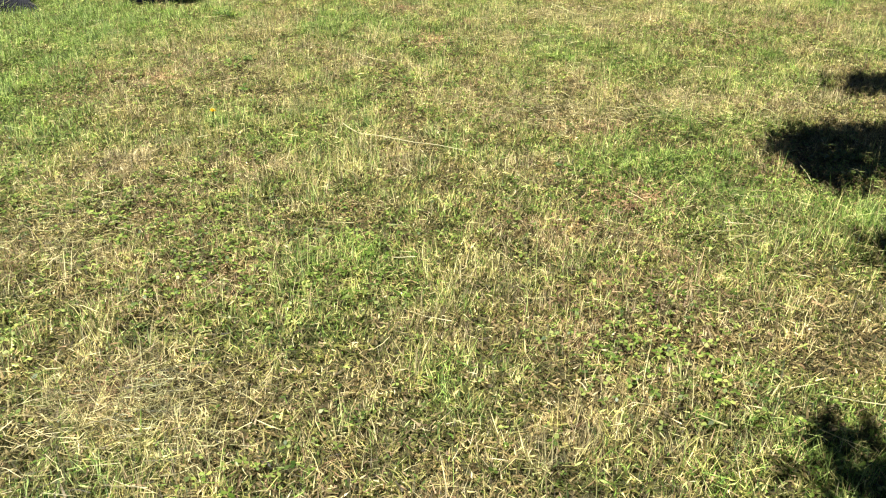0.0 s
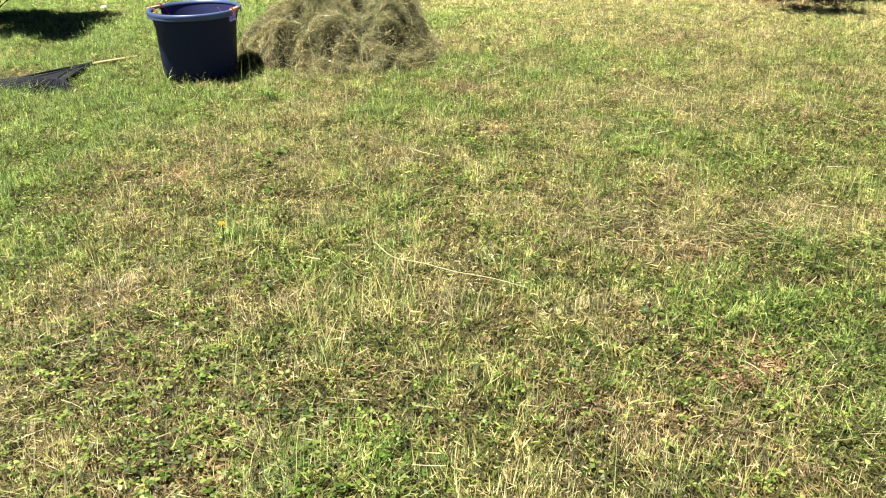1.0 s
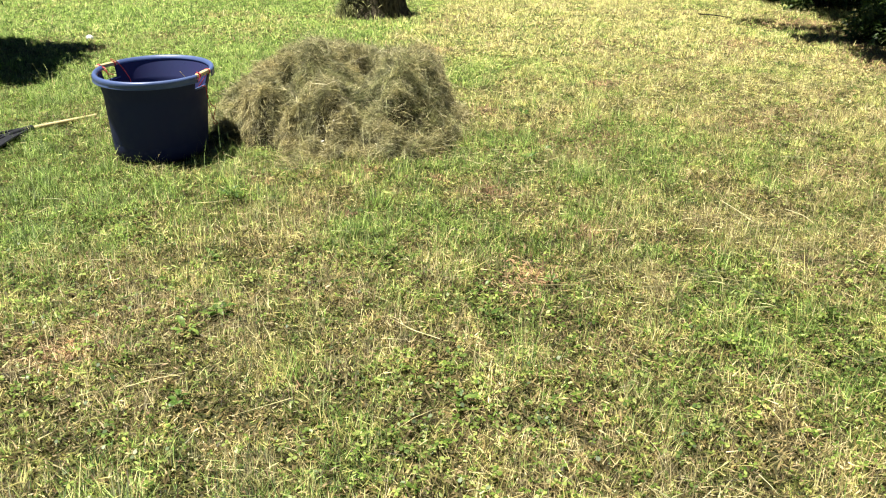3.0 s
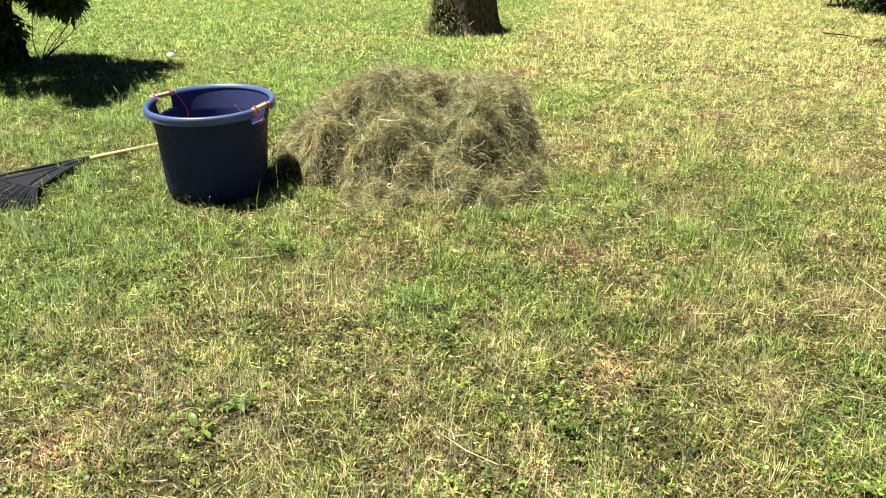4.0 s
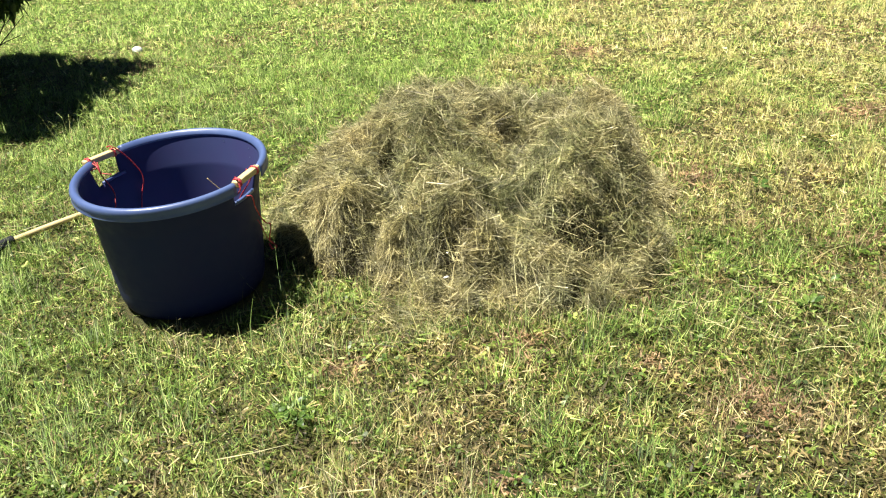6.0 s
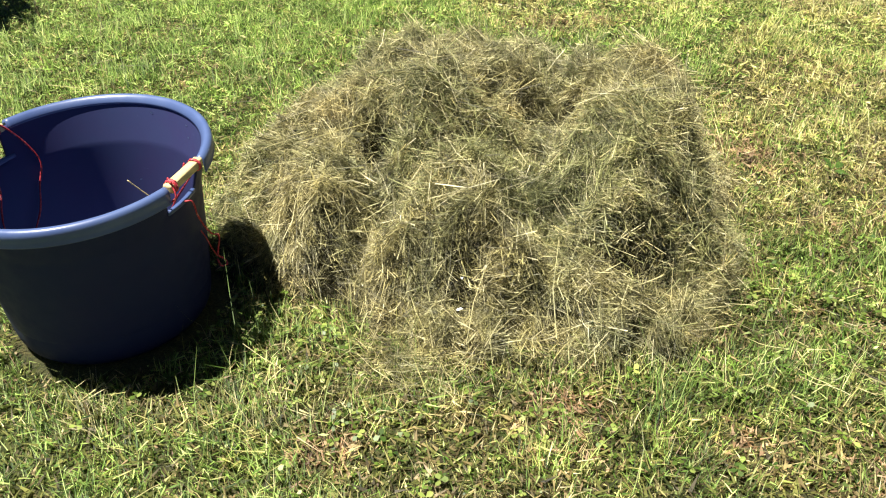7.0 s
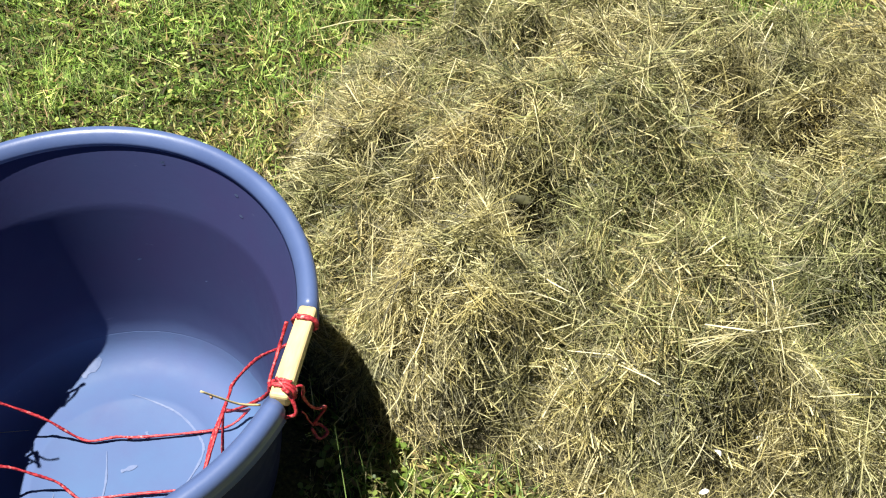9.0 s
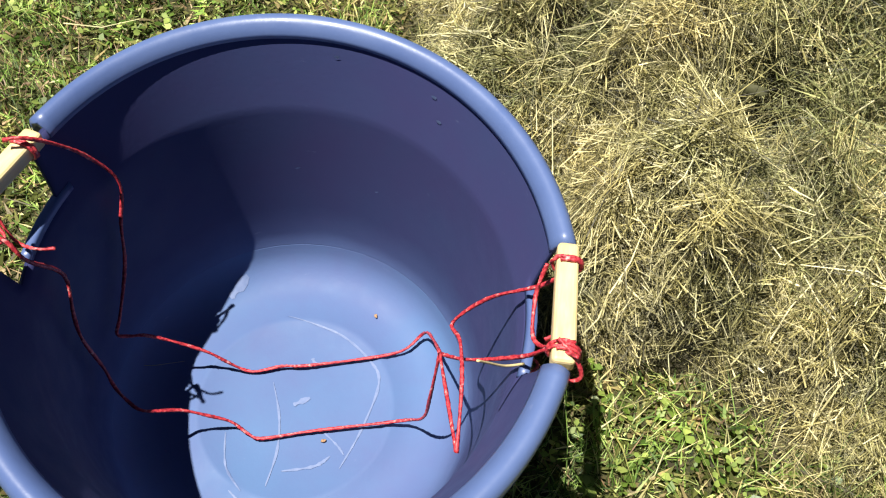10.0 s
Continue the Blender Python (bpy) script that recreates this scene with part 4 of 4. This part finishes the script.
def rake():
    """A leaf rake lying face down: ribbed fan plate, dense tines and a wooden handle."""
    thing = tagged(new("leaf_rake"), "black plastic leaf rake with a wooden handle lying in the grass", "rake")
    thing.matrix_world = pose(-2.848, 5.958, 0.002, 0, 0, -105)

    def half_width(d):
        return 0.019 + 0.140 * (d / 0.36) ** 1.1

    def height(d):
        return 0.046 - 0.06 * d * d

    bm = bmesh.new()
    rings = []
    for k in range(13):
        d = -0.01 + 0.37 * k / 12
        w = half_width(max(d, 0))
        bow = 0.02 * (k / 12) ** 2
        rings.append([bm.verts.new((d + bow * (1 - (s / 6 - 1) ** 2), w * (s / 6 - 1), height(d) + 0.006 * (1 - (s / 6 - 1) ** 2))) for s in range(13)])
    for k in range(12):
        for s in range(12):
            if 8 <= k <= 10 and s in (0, 11):
                continue
            bm.faces.new((rings[k][s], rings[k + 1][s], rings[k + 1][s + 1], rings[k][s + 1]))
    plate = part("fan_plate", from_bm("fan_plate", bm, RAKE_BLACK, False), thing, "black ribbed plastic fan with openings")
    t = plate.modifiers.new("thickness", "SOLIDIFY")
    t.thickness, t.offset = 0.005, -1
    for a, b, at in ((1.0, 1.0, 0.02), (-1.0, -1.0, 0.02), (0.15, 0.55, 0.15), (-0.15, -0.55, 0.15)):
        line = [(d, half_width(d) * (a + (b - a) * (d - at) / (0.36 - at)), height(d) + 0.006) for d in (at, at + (0.36 - at) * 0.33, at + (0.36 - at) * 0.66, 0.36)]
        part("rib", tube("rib", line, 0.0065, RAKE_BLACK, 6), thing)
    front = [(0.36 + 0.02 * (1 - q * q), half_width(0.36) * q, 0.042 + 0.004 * (1 - q * q)) for q in (-1, -0.66, -0.33, 0, 0.33, 0.66, 1)]
    part("rib", tube("rib", front, 0.007, RAKE_BLACK, 6), thing)
    n = 36
    for k in range(n):
        q = 2 * k / (n - 1) - 1
        a = radians(34) * q
        tip = 0.625 - 0.03 * q * q
        x0, y0 = 0.365 + 0.02 * (1 - q * q), half_width(0.36) * q
        x1, y1 = tip * math.cos(a), tip * math.sin(a)
        pts = [(x0 + (x1 - x0) * u, y0 + (y1 - y0) * u, z + 0.002 * math.sin(k * 1.7)) for u, z in ((0, 0.043), (0.35, 0.040), (0.7, 0.034), (0.92, 0.024), (1.0, 0.002))]
        part("tine", tube("tine", pts, 0.0058, RAKE_BLACK, 6, 0.8, 3), thing)
    for u in (0.30, 0.62):
        bar = []
        for s in range(-6, 7):
            q = s / 6
            a, tip = radians(34) * q, 0.625 - 0.03 * q * q
            x0, y0 = 0.365 + 0.02 * (1 - q * q), half_width(0.36) * q
            bar.append((x0 + (tip * math.cos(a) - x0) * u, y0 + (tip * math.sin(a) - y0) * u, 0.043 - 0.012 * u))
        part("cross_bar", tube("cross_bar", bar, 0.0035, RAKE_BLACK, 6), thing)
    part("socket", tube("socket", [(0.12, 0, 0.046), (0.06, 0, 0.047), (0.0, 0.0, 0.047), (-0.03, 0.002, 0.046)], 0.016, RAKE_BLACK, 12, 1.1), thing)
    pts = [(0.02, 0.0, 0.047), (-0.12, 0.003, 0.038), (-0.24, 0.006, 0.028), (-0.36, 0.009, 0.017), (-0.46, 0.010, 0.009)]
    part("handle", tube("handle", pts, 0.0115, RAKE_WOOD, 12, 0.9), thing, "pale yellow wooden pole")
    return thing


rake()

# ---- foliage ----


def leaves(name, clumps, per, size, material, seed, hang=0.5):
    """Pointed, slightly folded leaves in loose clumps. clumps: rows of (x, y, z, rx, ry, rz)."""
    rng = np.random.RandomState(seed)
    C = np.repeat(np.array(clumps, float), per, 0)
    n = len(C)
    d = rng.normal(size=(n, 3))
    d /= np.linalg.norm(d, axis=1)[:, None]
    r = rng.uniform(0.25, 1.0, n) ** 0.5
    p = C[:, :3] + d * r[:, None] * C[:, 3:6]
    az, dip = rng.uniform(0, 6.28, n), rng.normal(-hang, 0.45, n)
    L = size * rng.uniform(0.6, 1.3, n)
    f = np.stack([np.cos(az) * np.cos(dip), np.sin(az) * np.cos(dip), np.sin(dip)], 1)
    s = np.stack([-np.sin(az), np.cos(az), rng.normal(0, 0.35, n)], 1)
    u = np.cross(f, s)
    L, w = L[:, None], L[:, None] * 0.17
    V = np.stack([p, p + f * L * 0.45 + s * w + u * w * 0.4, p + f * L * 0.5, p + f * L * 0.45 - s * w + u * w * 0.4, p + f * L], 1).reshape(-1, 3)
    F = ((np.arange(n) * 5)[:, None, None] + np.array([[0, 2, 1], [0, 3, 2], [1, 2, 4], [2, 3, 4]])[None]).reshape(-1, 3)
    return mesh_of(name, V, F, [material])


def scatter(rng, centre, spread, count, radius):
    rows = []
    for _ in range(count):
        a, q = rng.uniform(0, 6.28), rng.uniform(0, 1) ** 0.5
        k = rng.uniform(0.7, 1.25) * radius
        rows.append((centre[0] + math.cos(a) * q * spread[0], centre[1] + math.sin(a) * q * spread[1], centre[2] + rng.uniform(-1, 1) * spread[2], k, k, k * 0.75))
    return rows


def shrub_by_lawn():
    rng = random.Random(3)
    thing = tagged(new("shrub"), "dark drooping-leaved shrub with bare lower stems, shading the lawn", "shrub")
    thing.location = (-4.82, 7.72, 0)
    trunk = [(-0.22, 0.32, -0.03), (-0.23, 0.31, 0.12), (-0.27, 0.28, 0.38), (-0.18, 0.18, 0.75), (0.08, 0.0, 1.10)]
    part("trunk", tube("trunk", trunk, 0.062, BARK, 12, 0.6), thing)
    for dx, dy, top in ((-0.10, 0.05, 1.1), (0.16, -0.16, 1.0), (-0.25, -0.05, 1.0), (-0.20, -0.25, 0.8)):
        pts = [(dx * 0.4 - 0.24, dy * 0.4 + 0.30, -0.02), (dx * 0.6 - 0.25, dy * 0.5 + 0.28, 0.25), (dx * 1.0 - 0.12, dy * 1.1 + 0.22, 0.60), (dx * 2.2, dy * 2.2, top)]
        part("stem", tube("stem", pts, 0.018, BARK, 8, 0.5), thing)
    for k in range(10):
        a = rng.uniform(0, 6.28)
        r = rng.uniform(0.15, 0.5)
        pts = [(0.05 * math.cos(a) - 0.1, 0.05 * math.sin(a) + 0.34, 0.02), (r * 0.6 * math.cos(a) - 0.16, r * 0.6 * math.sin(a) + 0.34, 0.14), (r * math.cos(a) - 0.14, r * math.sin(a) + 0.34, rng.uniform(0.15, 0.4))]
        part("twig", tube("twig", pts, 0.005, BARK, 5, 0.4), thing)
    clumps = scatter(rng, (0.44, -0.26, 1.15), (0.58, 0.66, 0.30), 42, 0.19)
    clumps += scatter(rng, (0.05, 0.50, 0.52), (0.17, 0.13, 0.09), 10, 0.10) + scatter(rng, (-0.05, -0.05, 0.66), (0.25, 0.2, 0.06), 7, 0.12) + scatter(rng, (-0.46, -0.05, 0.52), (0.34, 0.25, 0.20), 17, 0.13)
    clumps += scatter(rng, (-0.36, 0.20, 0.26), (0.20, 0.15, 0.24), 12, 0.085)
    clumps += scatter(rng, (0.40, 0.22, 1.15), (0.45, 0.12, 0.15), 8, 0.17)
    clumps += scatter(rng, (-0.30, 0.06, 1.2), (0.38, 0.32, 0.2), 14, 0.18)
    clumps += scatter(rng, (0.72, -0.12, 1.15), (0.12, 0.20, 0.12), 6, 0.14) + scatter(rng, (0.76, -0.42, 1.15), (0.12, 0.12, 0.1), 4, 0.14)
    clumps = [c for c in clumps if not (c[1] < -0.62 and c[0] < 0.72 and c[2] > 0.6)]
    part("crown", leaves("crown", clumps, 130, 0.11, LEAF_DARK, 71, 0.8), thing, "dense dark green hanging leaves")


shrub_by_lawn()


def border_shrub(x, y, spread, height, seed, low):
    rng = random.Random(seed)
    thing = tagged(new("border_shrub"), "dark green shrub with low branches at the lawn's edge", "shrub", "shrubs along the border")
    thing.location = (x, y, 0)
    for k in range(6):
        a = rng.uniform(0, 6.28)
        r = rng.uniform(0.2, 0.6) * spread
        pts = [(0.1 * math.cos(a), 0.1 * math.sin(a), -0.02), (r * 0.4 * math.cos(a), r * 0.4 * math.sin(a), height * 0.35), (r * math.cos(a), r * math.sin(a), height * 0.8)]
        part("stem", tube("stem", pts, 0.03, BARK, 7, 0.4), thing)
    clumps = scatter(rng, (0, 0, height * 0.55), (spread, spread * 0.8, height * 0.4), 40, 0.24)
    clumps += scatter(rng, (0, 0, low), (spread * 1.05, spread * 0.85, 0.08), 24, 0.15)
    part("crown", leaves("crown", clumps, 100, 0.085, LEAF_DARK, seed, 0.3), thing, "dark green leaves hanging to the ground")


border_shrub(1.78, 12.25, 0.58, 1.9, 81, 0.16)
border_shrub(2.32, 11.55, 0.54, 1.9, 85, 0.14)
border_shrub(2.78, 10.45, 0.52, 2.0, 82, 0.12)
border_shrub(2.62, 9.72, 0.40, 1.3, 87, 0.10)
border_shrub(3.10, 9.25, 0.50, 1.7, 86, 0.10)
border_shrub(3.45, 12.1, 0.9, 2.2, 83, 0.20)
border_shrub(3.75, 10.3, 0.8, 2.1, 84, 0.2)


def shade_tree(x, y, clumps, name_label, seed, girth, per):
    """A tree beside the lawn: trunk, limbs to each part of the crown, many leaves."""
    thing = tagged(new("tree"), name_label, "tree")
    thing.location = (x, y, 0)
    top = (0.05, -0.03, 2.1)
    part("trunk", tube("trunk", [(0, 0, -0.05), (0.02, 0.01, 0.5), (0.04, 0.0, 1.3), top], girth, BARK, 14, 0.6), thing)
    rng = random.Random(seed)
    rows = []
    for cx, cy, cz, rx, ry, count in clumps:
        c = (cx - x, cy - y, cz)
        part("limb", tube("limb", [(top[0], top[1], top[2] - 0.3), (top[0] + (c[0] - top[0]) * 0.3, top[1] + (c[1] - top[1]) * 0.25, top[2] + (cz - top[2]) * 0.55), (top[0] + (c[0] - top[0]) * 0.7, top[1] + (c[1] - top[1]) * 0.72, cz + 0.06), c], girth * 0.4, BARK, 8, 0.3), thing)
        rows += scatter(rng, c, (rx, ry, 0.18), count, 0.17)
    for k in range(9):
        a = 0.7 * k
        c = (0.75 * math.cos(a) + 0.2, 0.75 * math.sin(a), 2.75 + 0.22 * (k % 3))
        part("limb", tube("limb", [(top[0], top[1], top[2] - 0.1), (c[0] * 0.4, c[1] * 0.4, 2.45), c], girth * 0.32, BARK, 7, 0.3), thing)
        rows += scatter(rng, c, (0.5, 0.5, 0.35), 11, 0.24)
    part("crown", leaves("crown", rows, per, 0.10, LEAF_DARK, seed, 0.3), thing, "leafy green crown")


shade_tree(3.2, 2.0, [(1.22, 2.84, 3.0, 0.66, 0.28, 26), (1.15, 2.00, 3.0, 0.48, 0.40, 26), (1.40, 3.80, 3.0, 0.36, 0.10, 4), (0.35, 1.00, 3.0, 0.30, 0.18, 9), (1.0, 1.0, 3.0, 0.4, 0.3, 12)],
           "leafy tree beside the lawn, its crown shading the grass", 91, 0.11, 100)
shade_tree(4.6, 9.4, [(1.05, 10.15, 2.3, 0.24, 0.22, 2), (1.40, 9.62, 2.3, 0.30, 0.34, 11), (1.58, 8.90, 2.3, 0.26, 0.30, 9), (1.85, 8.16, 2.3, 0.32, 0.22, 7), (2.10, 8.75, 2.3, 0.36, 0.36, 12), (1.95, 10.0, 2.3, 0.40, 0.40, 12), (2.1, 10.7, 2.4, 0.5, 0.4, 12)],
           "leafy tree overhanging the border shrubs", 92, 0.10, 90)

# ---- stump ----


def stump():
    thing = tagged(new("tree_stump"), "dark rough-barked tree stump with dry grass round its foot", "tree stump")
    thing.location = (-2.03, 10.12, 0)
    n, m = 40, 12
    bm = bmesh.new()
    rows = []
    for i in range(m + 1):
        z = -0.03 + 0.72 * i / m
        row = []
        for k in range(n):
            a = 2 * math.pi * k / n
            r = 0.252 + 0.08 * math.exp(-max(z, 0) / 0.09) * (1 + 0.4 * math.sin(3 * a + 0.6)) + 0.012 * math.sin(9 * a + 3 * z) + 0.010 * math.sin(17 * a - 5 * z)
            row.append(bm.verts.new((r * math.cos(a), r * math.sin(a), z)))
        rows.append(row)
    for i in range(m):
        for k in range(n):
            bm.faces.new((rows[i][k], rows[i][(k + 1) % n], rows[i + 1][(k + 1) % n], rows[i + 1][k]))
    bm.faces.new(rows[-1])
    part("trunk", from_bm("trunk", bm, STUMP_BARK), thing)
    rng = np.random.RandomState(95)
    q = 1500
    a = rng.normal(-2.5, 0.42, q)
    up = rng.uniform(0, 1, q) ** 2.2 * 0.40
    r = rng.uniform(0.255, 0.31, q) + 0.08 * np.exp(-up / 0.09)
    v, f = ribbons(r * np.cos(a), r * np.sin(a), up, rng.uniform(0, 6.28, q), rng.uniform(-0.6, 1.3, q), rng.gamma(4, 0.018, q), np.full(q, 0.008), rng.uniform(0, 0.9, q), rng)
    tagged(part("dry_tuft", mesh_of("dry_tuft", v, f, [HAY_GREEN]), thing, "dry straw-coloured grass against the bark"), kind="stuff")


stump()

# ---- small things ----


def pebble():
    bm = bmesh.new()
    bmesh.ops.create_icosphere(bm, subdivisions=3, radius=0.030)
    for v in bm.verts:
        v.co *= 1 + 0.18 * noise.noise(v.co * 40)
        v.co.z *= 0.8
    ob = new("stone", from_bm("stone", bm, WHITE))
    ob.location = (-3.99, 8.46, 0.026)
    tagged(ob, "small round white stone lying on the grass", "stone")


pebble()
stalk = tagged(new("grass_stalk", tube("grass_stalk", [(-0.430, 3.285, 0.052), (-0.352, 3.180, 0.049), (-0.251, 3.136, 0.052), (-0.133, 3.082, 0.050), (-0.025, 3.045, 0.052), (0.090, 2.998, 0.046)], 0.0017, STALK, 6, 0.6)),
               "long pale dry grass stalk lying across the lawn", "grass stalk")


def ovate_leaf(length, width, material, name="leaf"):
    """A broad leaf with a folded midrib and a slightly wavy edge."""
    bm = bmesh.new()
    n = 8
    L, R, M = [], [], []
    for k in range(n):
        t = k / (n - 1)
        w = width * 0.5 * math.sin(math.pi * min(t * 0.93 + 0.05, 1)) ** 0.75
        z = length * (0.30 * t - 0.42 * t * t)
        M.append(bm.verts.new((length * t, 0, z)))
        L.append(bm.verts.new((length * t, w, z + w * 0.25 + 0.0012 * math.sin(11 * t))))
        R.append(bm.verts.new((length * t, -w, z + w * 0.25 + 0.0012 * math.cos(9 * t))))
    for k in range(n - 1):
        bm.faces.new((M[k], M[k + 1], L[k + 1], L[k]))
        bm.faces.new((R[k], R[k + 1], M[k + 1], M[k]))
    return from_bm(name, bm, material)


WEED_LEAVES = [ovate_leaf(0.045, 0.024, WEED), ovate_leaf(0.055, 0.024, WEED), ovate_leaf(0.036, 0.022, WEED)]


def weed(x, y, count, size, seed):
    """A low rosette of broad leaves."""
    rng = random.Random(seed)
    thing = tagged(new("broadleaf_weed"), "low bright green broad-leaved weed growing in the mown grass", "weed", "weeds in the lawn")
    thing.location = (x, y, 0.012)
    for k in range(count):
        leaf = part("leaf", WEED_LEAVES[rng.randrange(3)], thing)
        a = 2.4 * k + rng.uniform(-0.4, 0.4)
        r = rng.uniform(0.004, 0.020) * size
        leaf.location = (r * math.cos(a), r * math.sin(a), rng.uniform(0.004, 0.026))
        leaf.rotation_euler = (rng.uniform(-0.35, 0.35), rng.uniform(-0.75, 0.1), a)
        leaf.scale = (size * rng.uniform(0.45, 0.9),) * 3


for k, (wx, wy, wc, ws) in enumerate(((-1.46, 5.34, 12, 1.15), (-1.42, 5.30, 7, 0.9), (-1.06, 4.31, 12, 1.15), (-1.10, 4.17, 9, 1.0), (-0.24, 4.62, 6, 0.8), (-0.21, 3.96, 8, 0.9), (-0.96, 3.83, 8, 0.9),
                                      (-0.21, 6.04, 8, 1.0), (-1.26, 4.69, 7, 0.9), (-0.83, 5.06, 6, 0.8), (-0.86, 5.21, 5, 0.7), (-0.02, 4.72, 6, 0.8), (-0.20, 4.44, 7, 0.9), (0.57, 5.04, 7, 0.9),
                                      (-0.31, 6.82, 7, 1.0), (-0.15, 6.17, 7, 1.0), (-0.35, 2.55, 6, 0.8), (0.45, 2.9, 6, 0.8))):
    weed(wx, wy, wc, ws, 200 + k)


def dandelion():
    rng = np.random.RandomState(31)
    thing = tagged(new("dandelion"), "small yellow dandelion flower on a short green stem in the grass", "flower")
    thing.location = (-0.99, 3.34, 0)
    thing.scale = (1.45, 1.45, 1.45)
    part("stem", tube("stem", [(0, 0, 0), (0.004, 0.002, 0.03), (0.006, 0.0, 0.052)], 0.0016, WEED, 6), thing)
    n = 70
    v, f = ribbons(np.full(n, 0.006), np.zeros(n), np.full(n, 0.052), rng.uniform(0, 6.28, n), rng.uniform(0.1, 1.4, n), rng.uniform(0.009, 0.014, n), np.full(n, 0.0022), rng.uniform(0, 0.5, n), rng)
    part("flower_head", mesh_of("flower_head", v, f, [PETAL]), thing, "dense yellow petals")


dandelion()


def dead_leaf():
    bm = bmesh.new()
    n = 9
    L, R, M = [], [], []
    for k in range(n):
        t = k / (n - 1)
        w = 0.009 * math.sin(math.pi * min(t + 0.04, 1)) ** 0.7
        z = 0.006 * math.sin(3 * t)
        M.append(bm.verts.new((0.056 * t, 0, z - 0.004)))
        L.append(bm.verts.new((0.056 * t, w, z + 0.004 * math.sin(9 * t))))
        R.append(bm.verts.new((0.056 * t, -w, z + 0.005 * math.cos(8 * t))))
    for k in range(n - 1):
        bm.faces.new((M[k], M[k + 1], L[k + 1], L[k]))
        bm.faces.new((R[k], R[k + 1], M[k + 1], M[k]))
    ob = new("leaf", from_bm("leaf", bm, FADED_LEAF))
    t = ob.modifiers.new("thickness", "SOLIDIFY")
    t.thickness = 0.0008
    ob.matrix_world = pose(-1.535, 6.206, 0.345, 55, -10, -12) @ Matrix.Scale(0.75, 4)
    tagged(ob, "broad dark green leaf lying on the hay", "leaf")


dead_leaf()


def scrap(name, x, y, z, length, width, material, turns, label, category, group):
    ob = new(name, ovate_leaf(length, width, material, name))
    t = ob.modifiers.new("thickness", "SOLIDIFY")
    t.thickness = 0.0006
    ob.matrix_world = pose(x, y, z, *turns)
    tagged(ob, label, category, group)


# white petals caught in the hay
for px, py, turns in ((-1.214, 5.946, (10, -35, -80)), (-1.222, 5.915, (15, -15, 20)), (-1.165, 5.945, (-10, -30, 75))):
    scrap("petal", px, py, max(float(heap_height(px, py)), 0.03) + 0.018, 0.016, 0.007, WHITE, turns, "small white petal caught in the hay", "petal", "petals in the hay")
# rusty leaf scraps in the tub
for px, py, turns in ((-2.058, 5.931, (0, 0, 30)), (-1.957, 6.020, (0, 0, 110)), (-2.000, 5.835, (0, 0, 200))):
    scrap("leaf_scrap", px, py, 0.0275, 0.007, 0.004, RUSTY_LEAF, turns, "tiny rust-coloured leaf scrap on the tub's floor", "leaf", "leaf scraps in the tub")

# more long stalks lying about
for line in ([(-1.985, 7.050, 0.070), (-1.908, 7.088, 0.078), (-1.833, 7.104, 0.080), (-1.76, 7.11, 0.085)],
             [(-1.995, 6.765, 0.055), (-1.949, 6.779, 0.058), (-1.900, 6.788, 0.060)],
             [(0.635, 5.550, 0.050), (0.684, 5.450, 0.052), (0.735, 5.338, 0.048)],
             [(0.882, 5.508, 0.048), (0.936, 5.441, 0.052), (0.969, 5.372, 0.046)]):
    tagged(new("grass_stalk", tube("grass_stalk", line, 0.0017, STALK, 6, 0.6)), "pale dry grass stalk lying on the lawn", "grass stalk", "dry stalks on the lawn")
tagged(new("fallen_twig", tube("fallen_twig", [(1.00, 10.64, 0.030), (1.10, 10.56, 0.036), (1.18, 10.53, 0.034), (1.28, 10.45, 0.030)], 0.007, BARK, 6, 0.5)), "thin dark fallen twig on the grass near the shrubs", "twig")
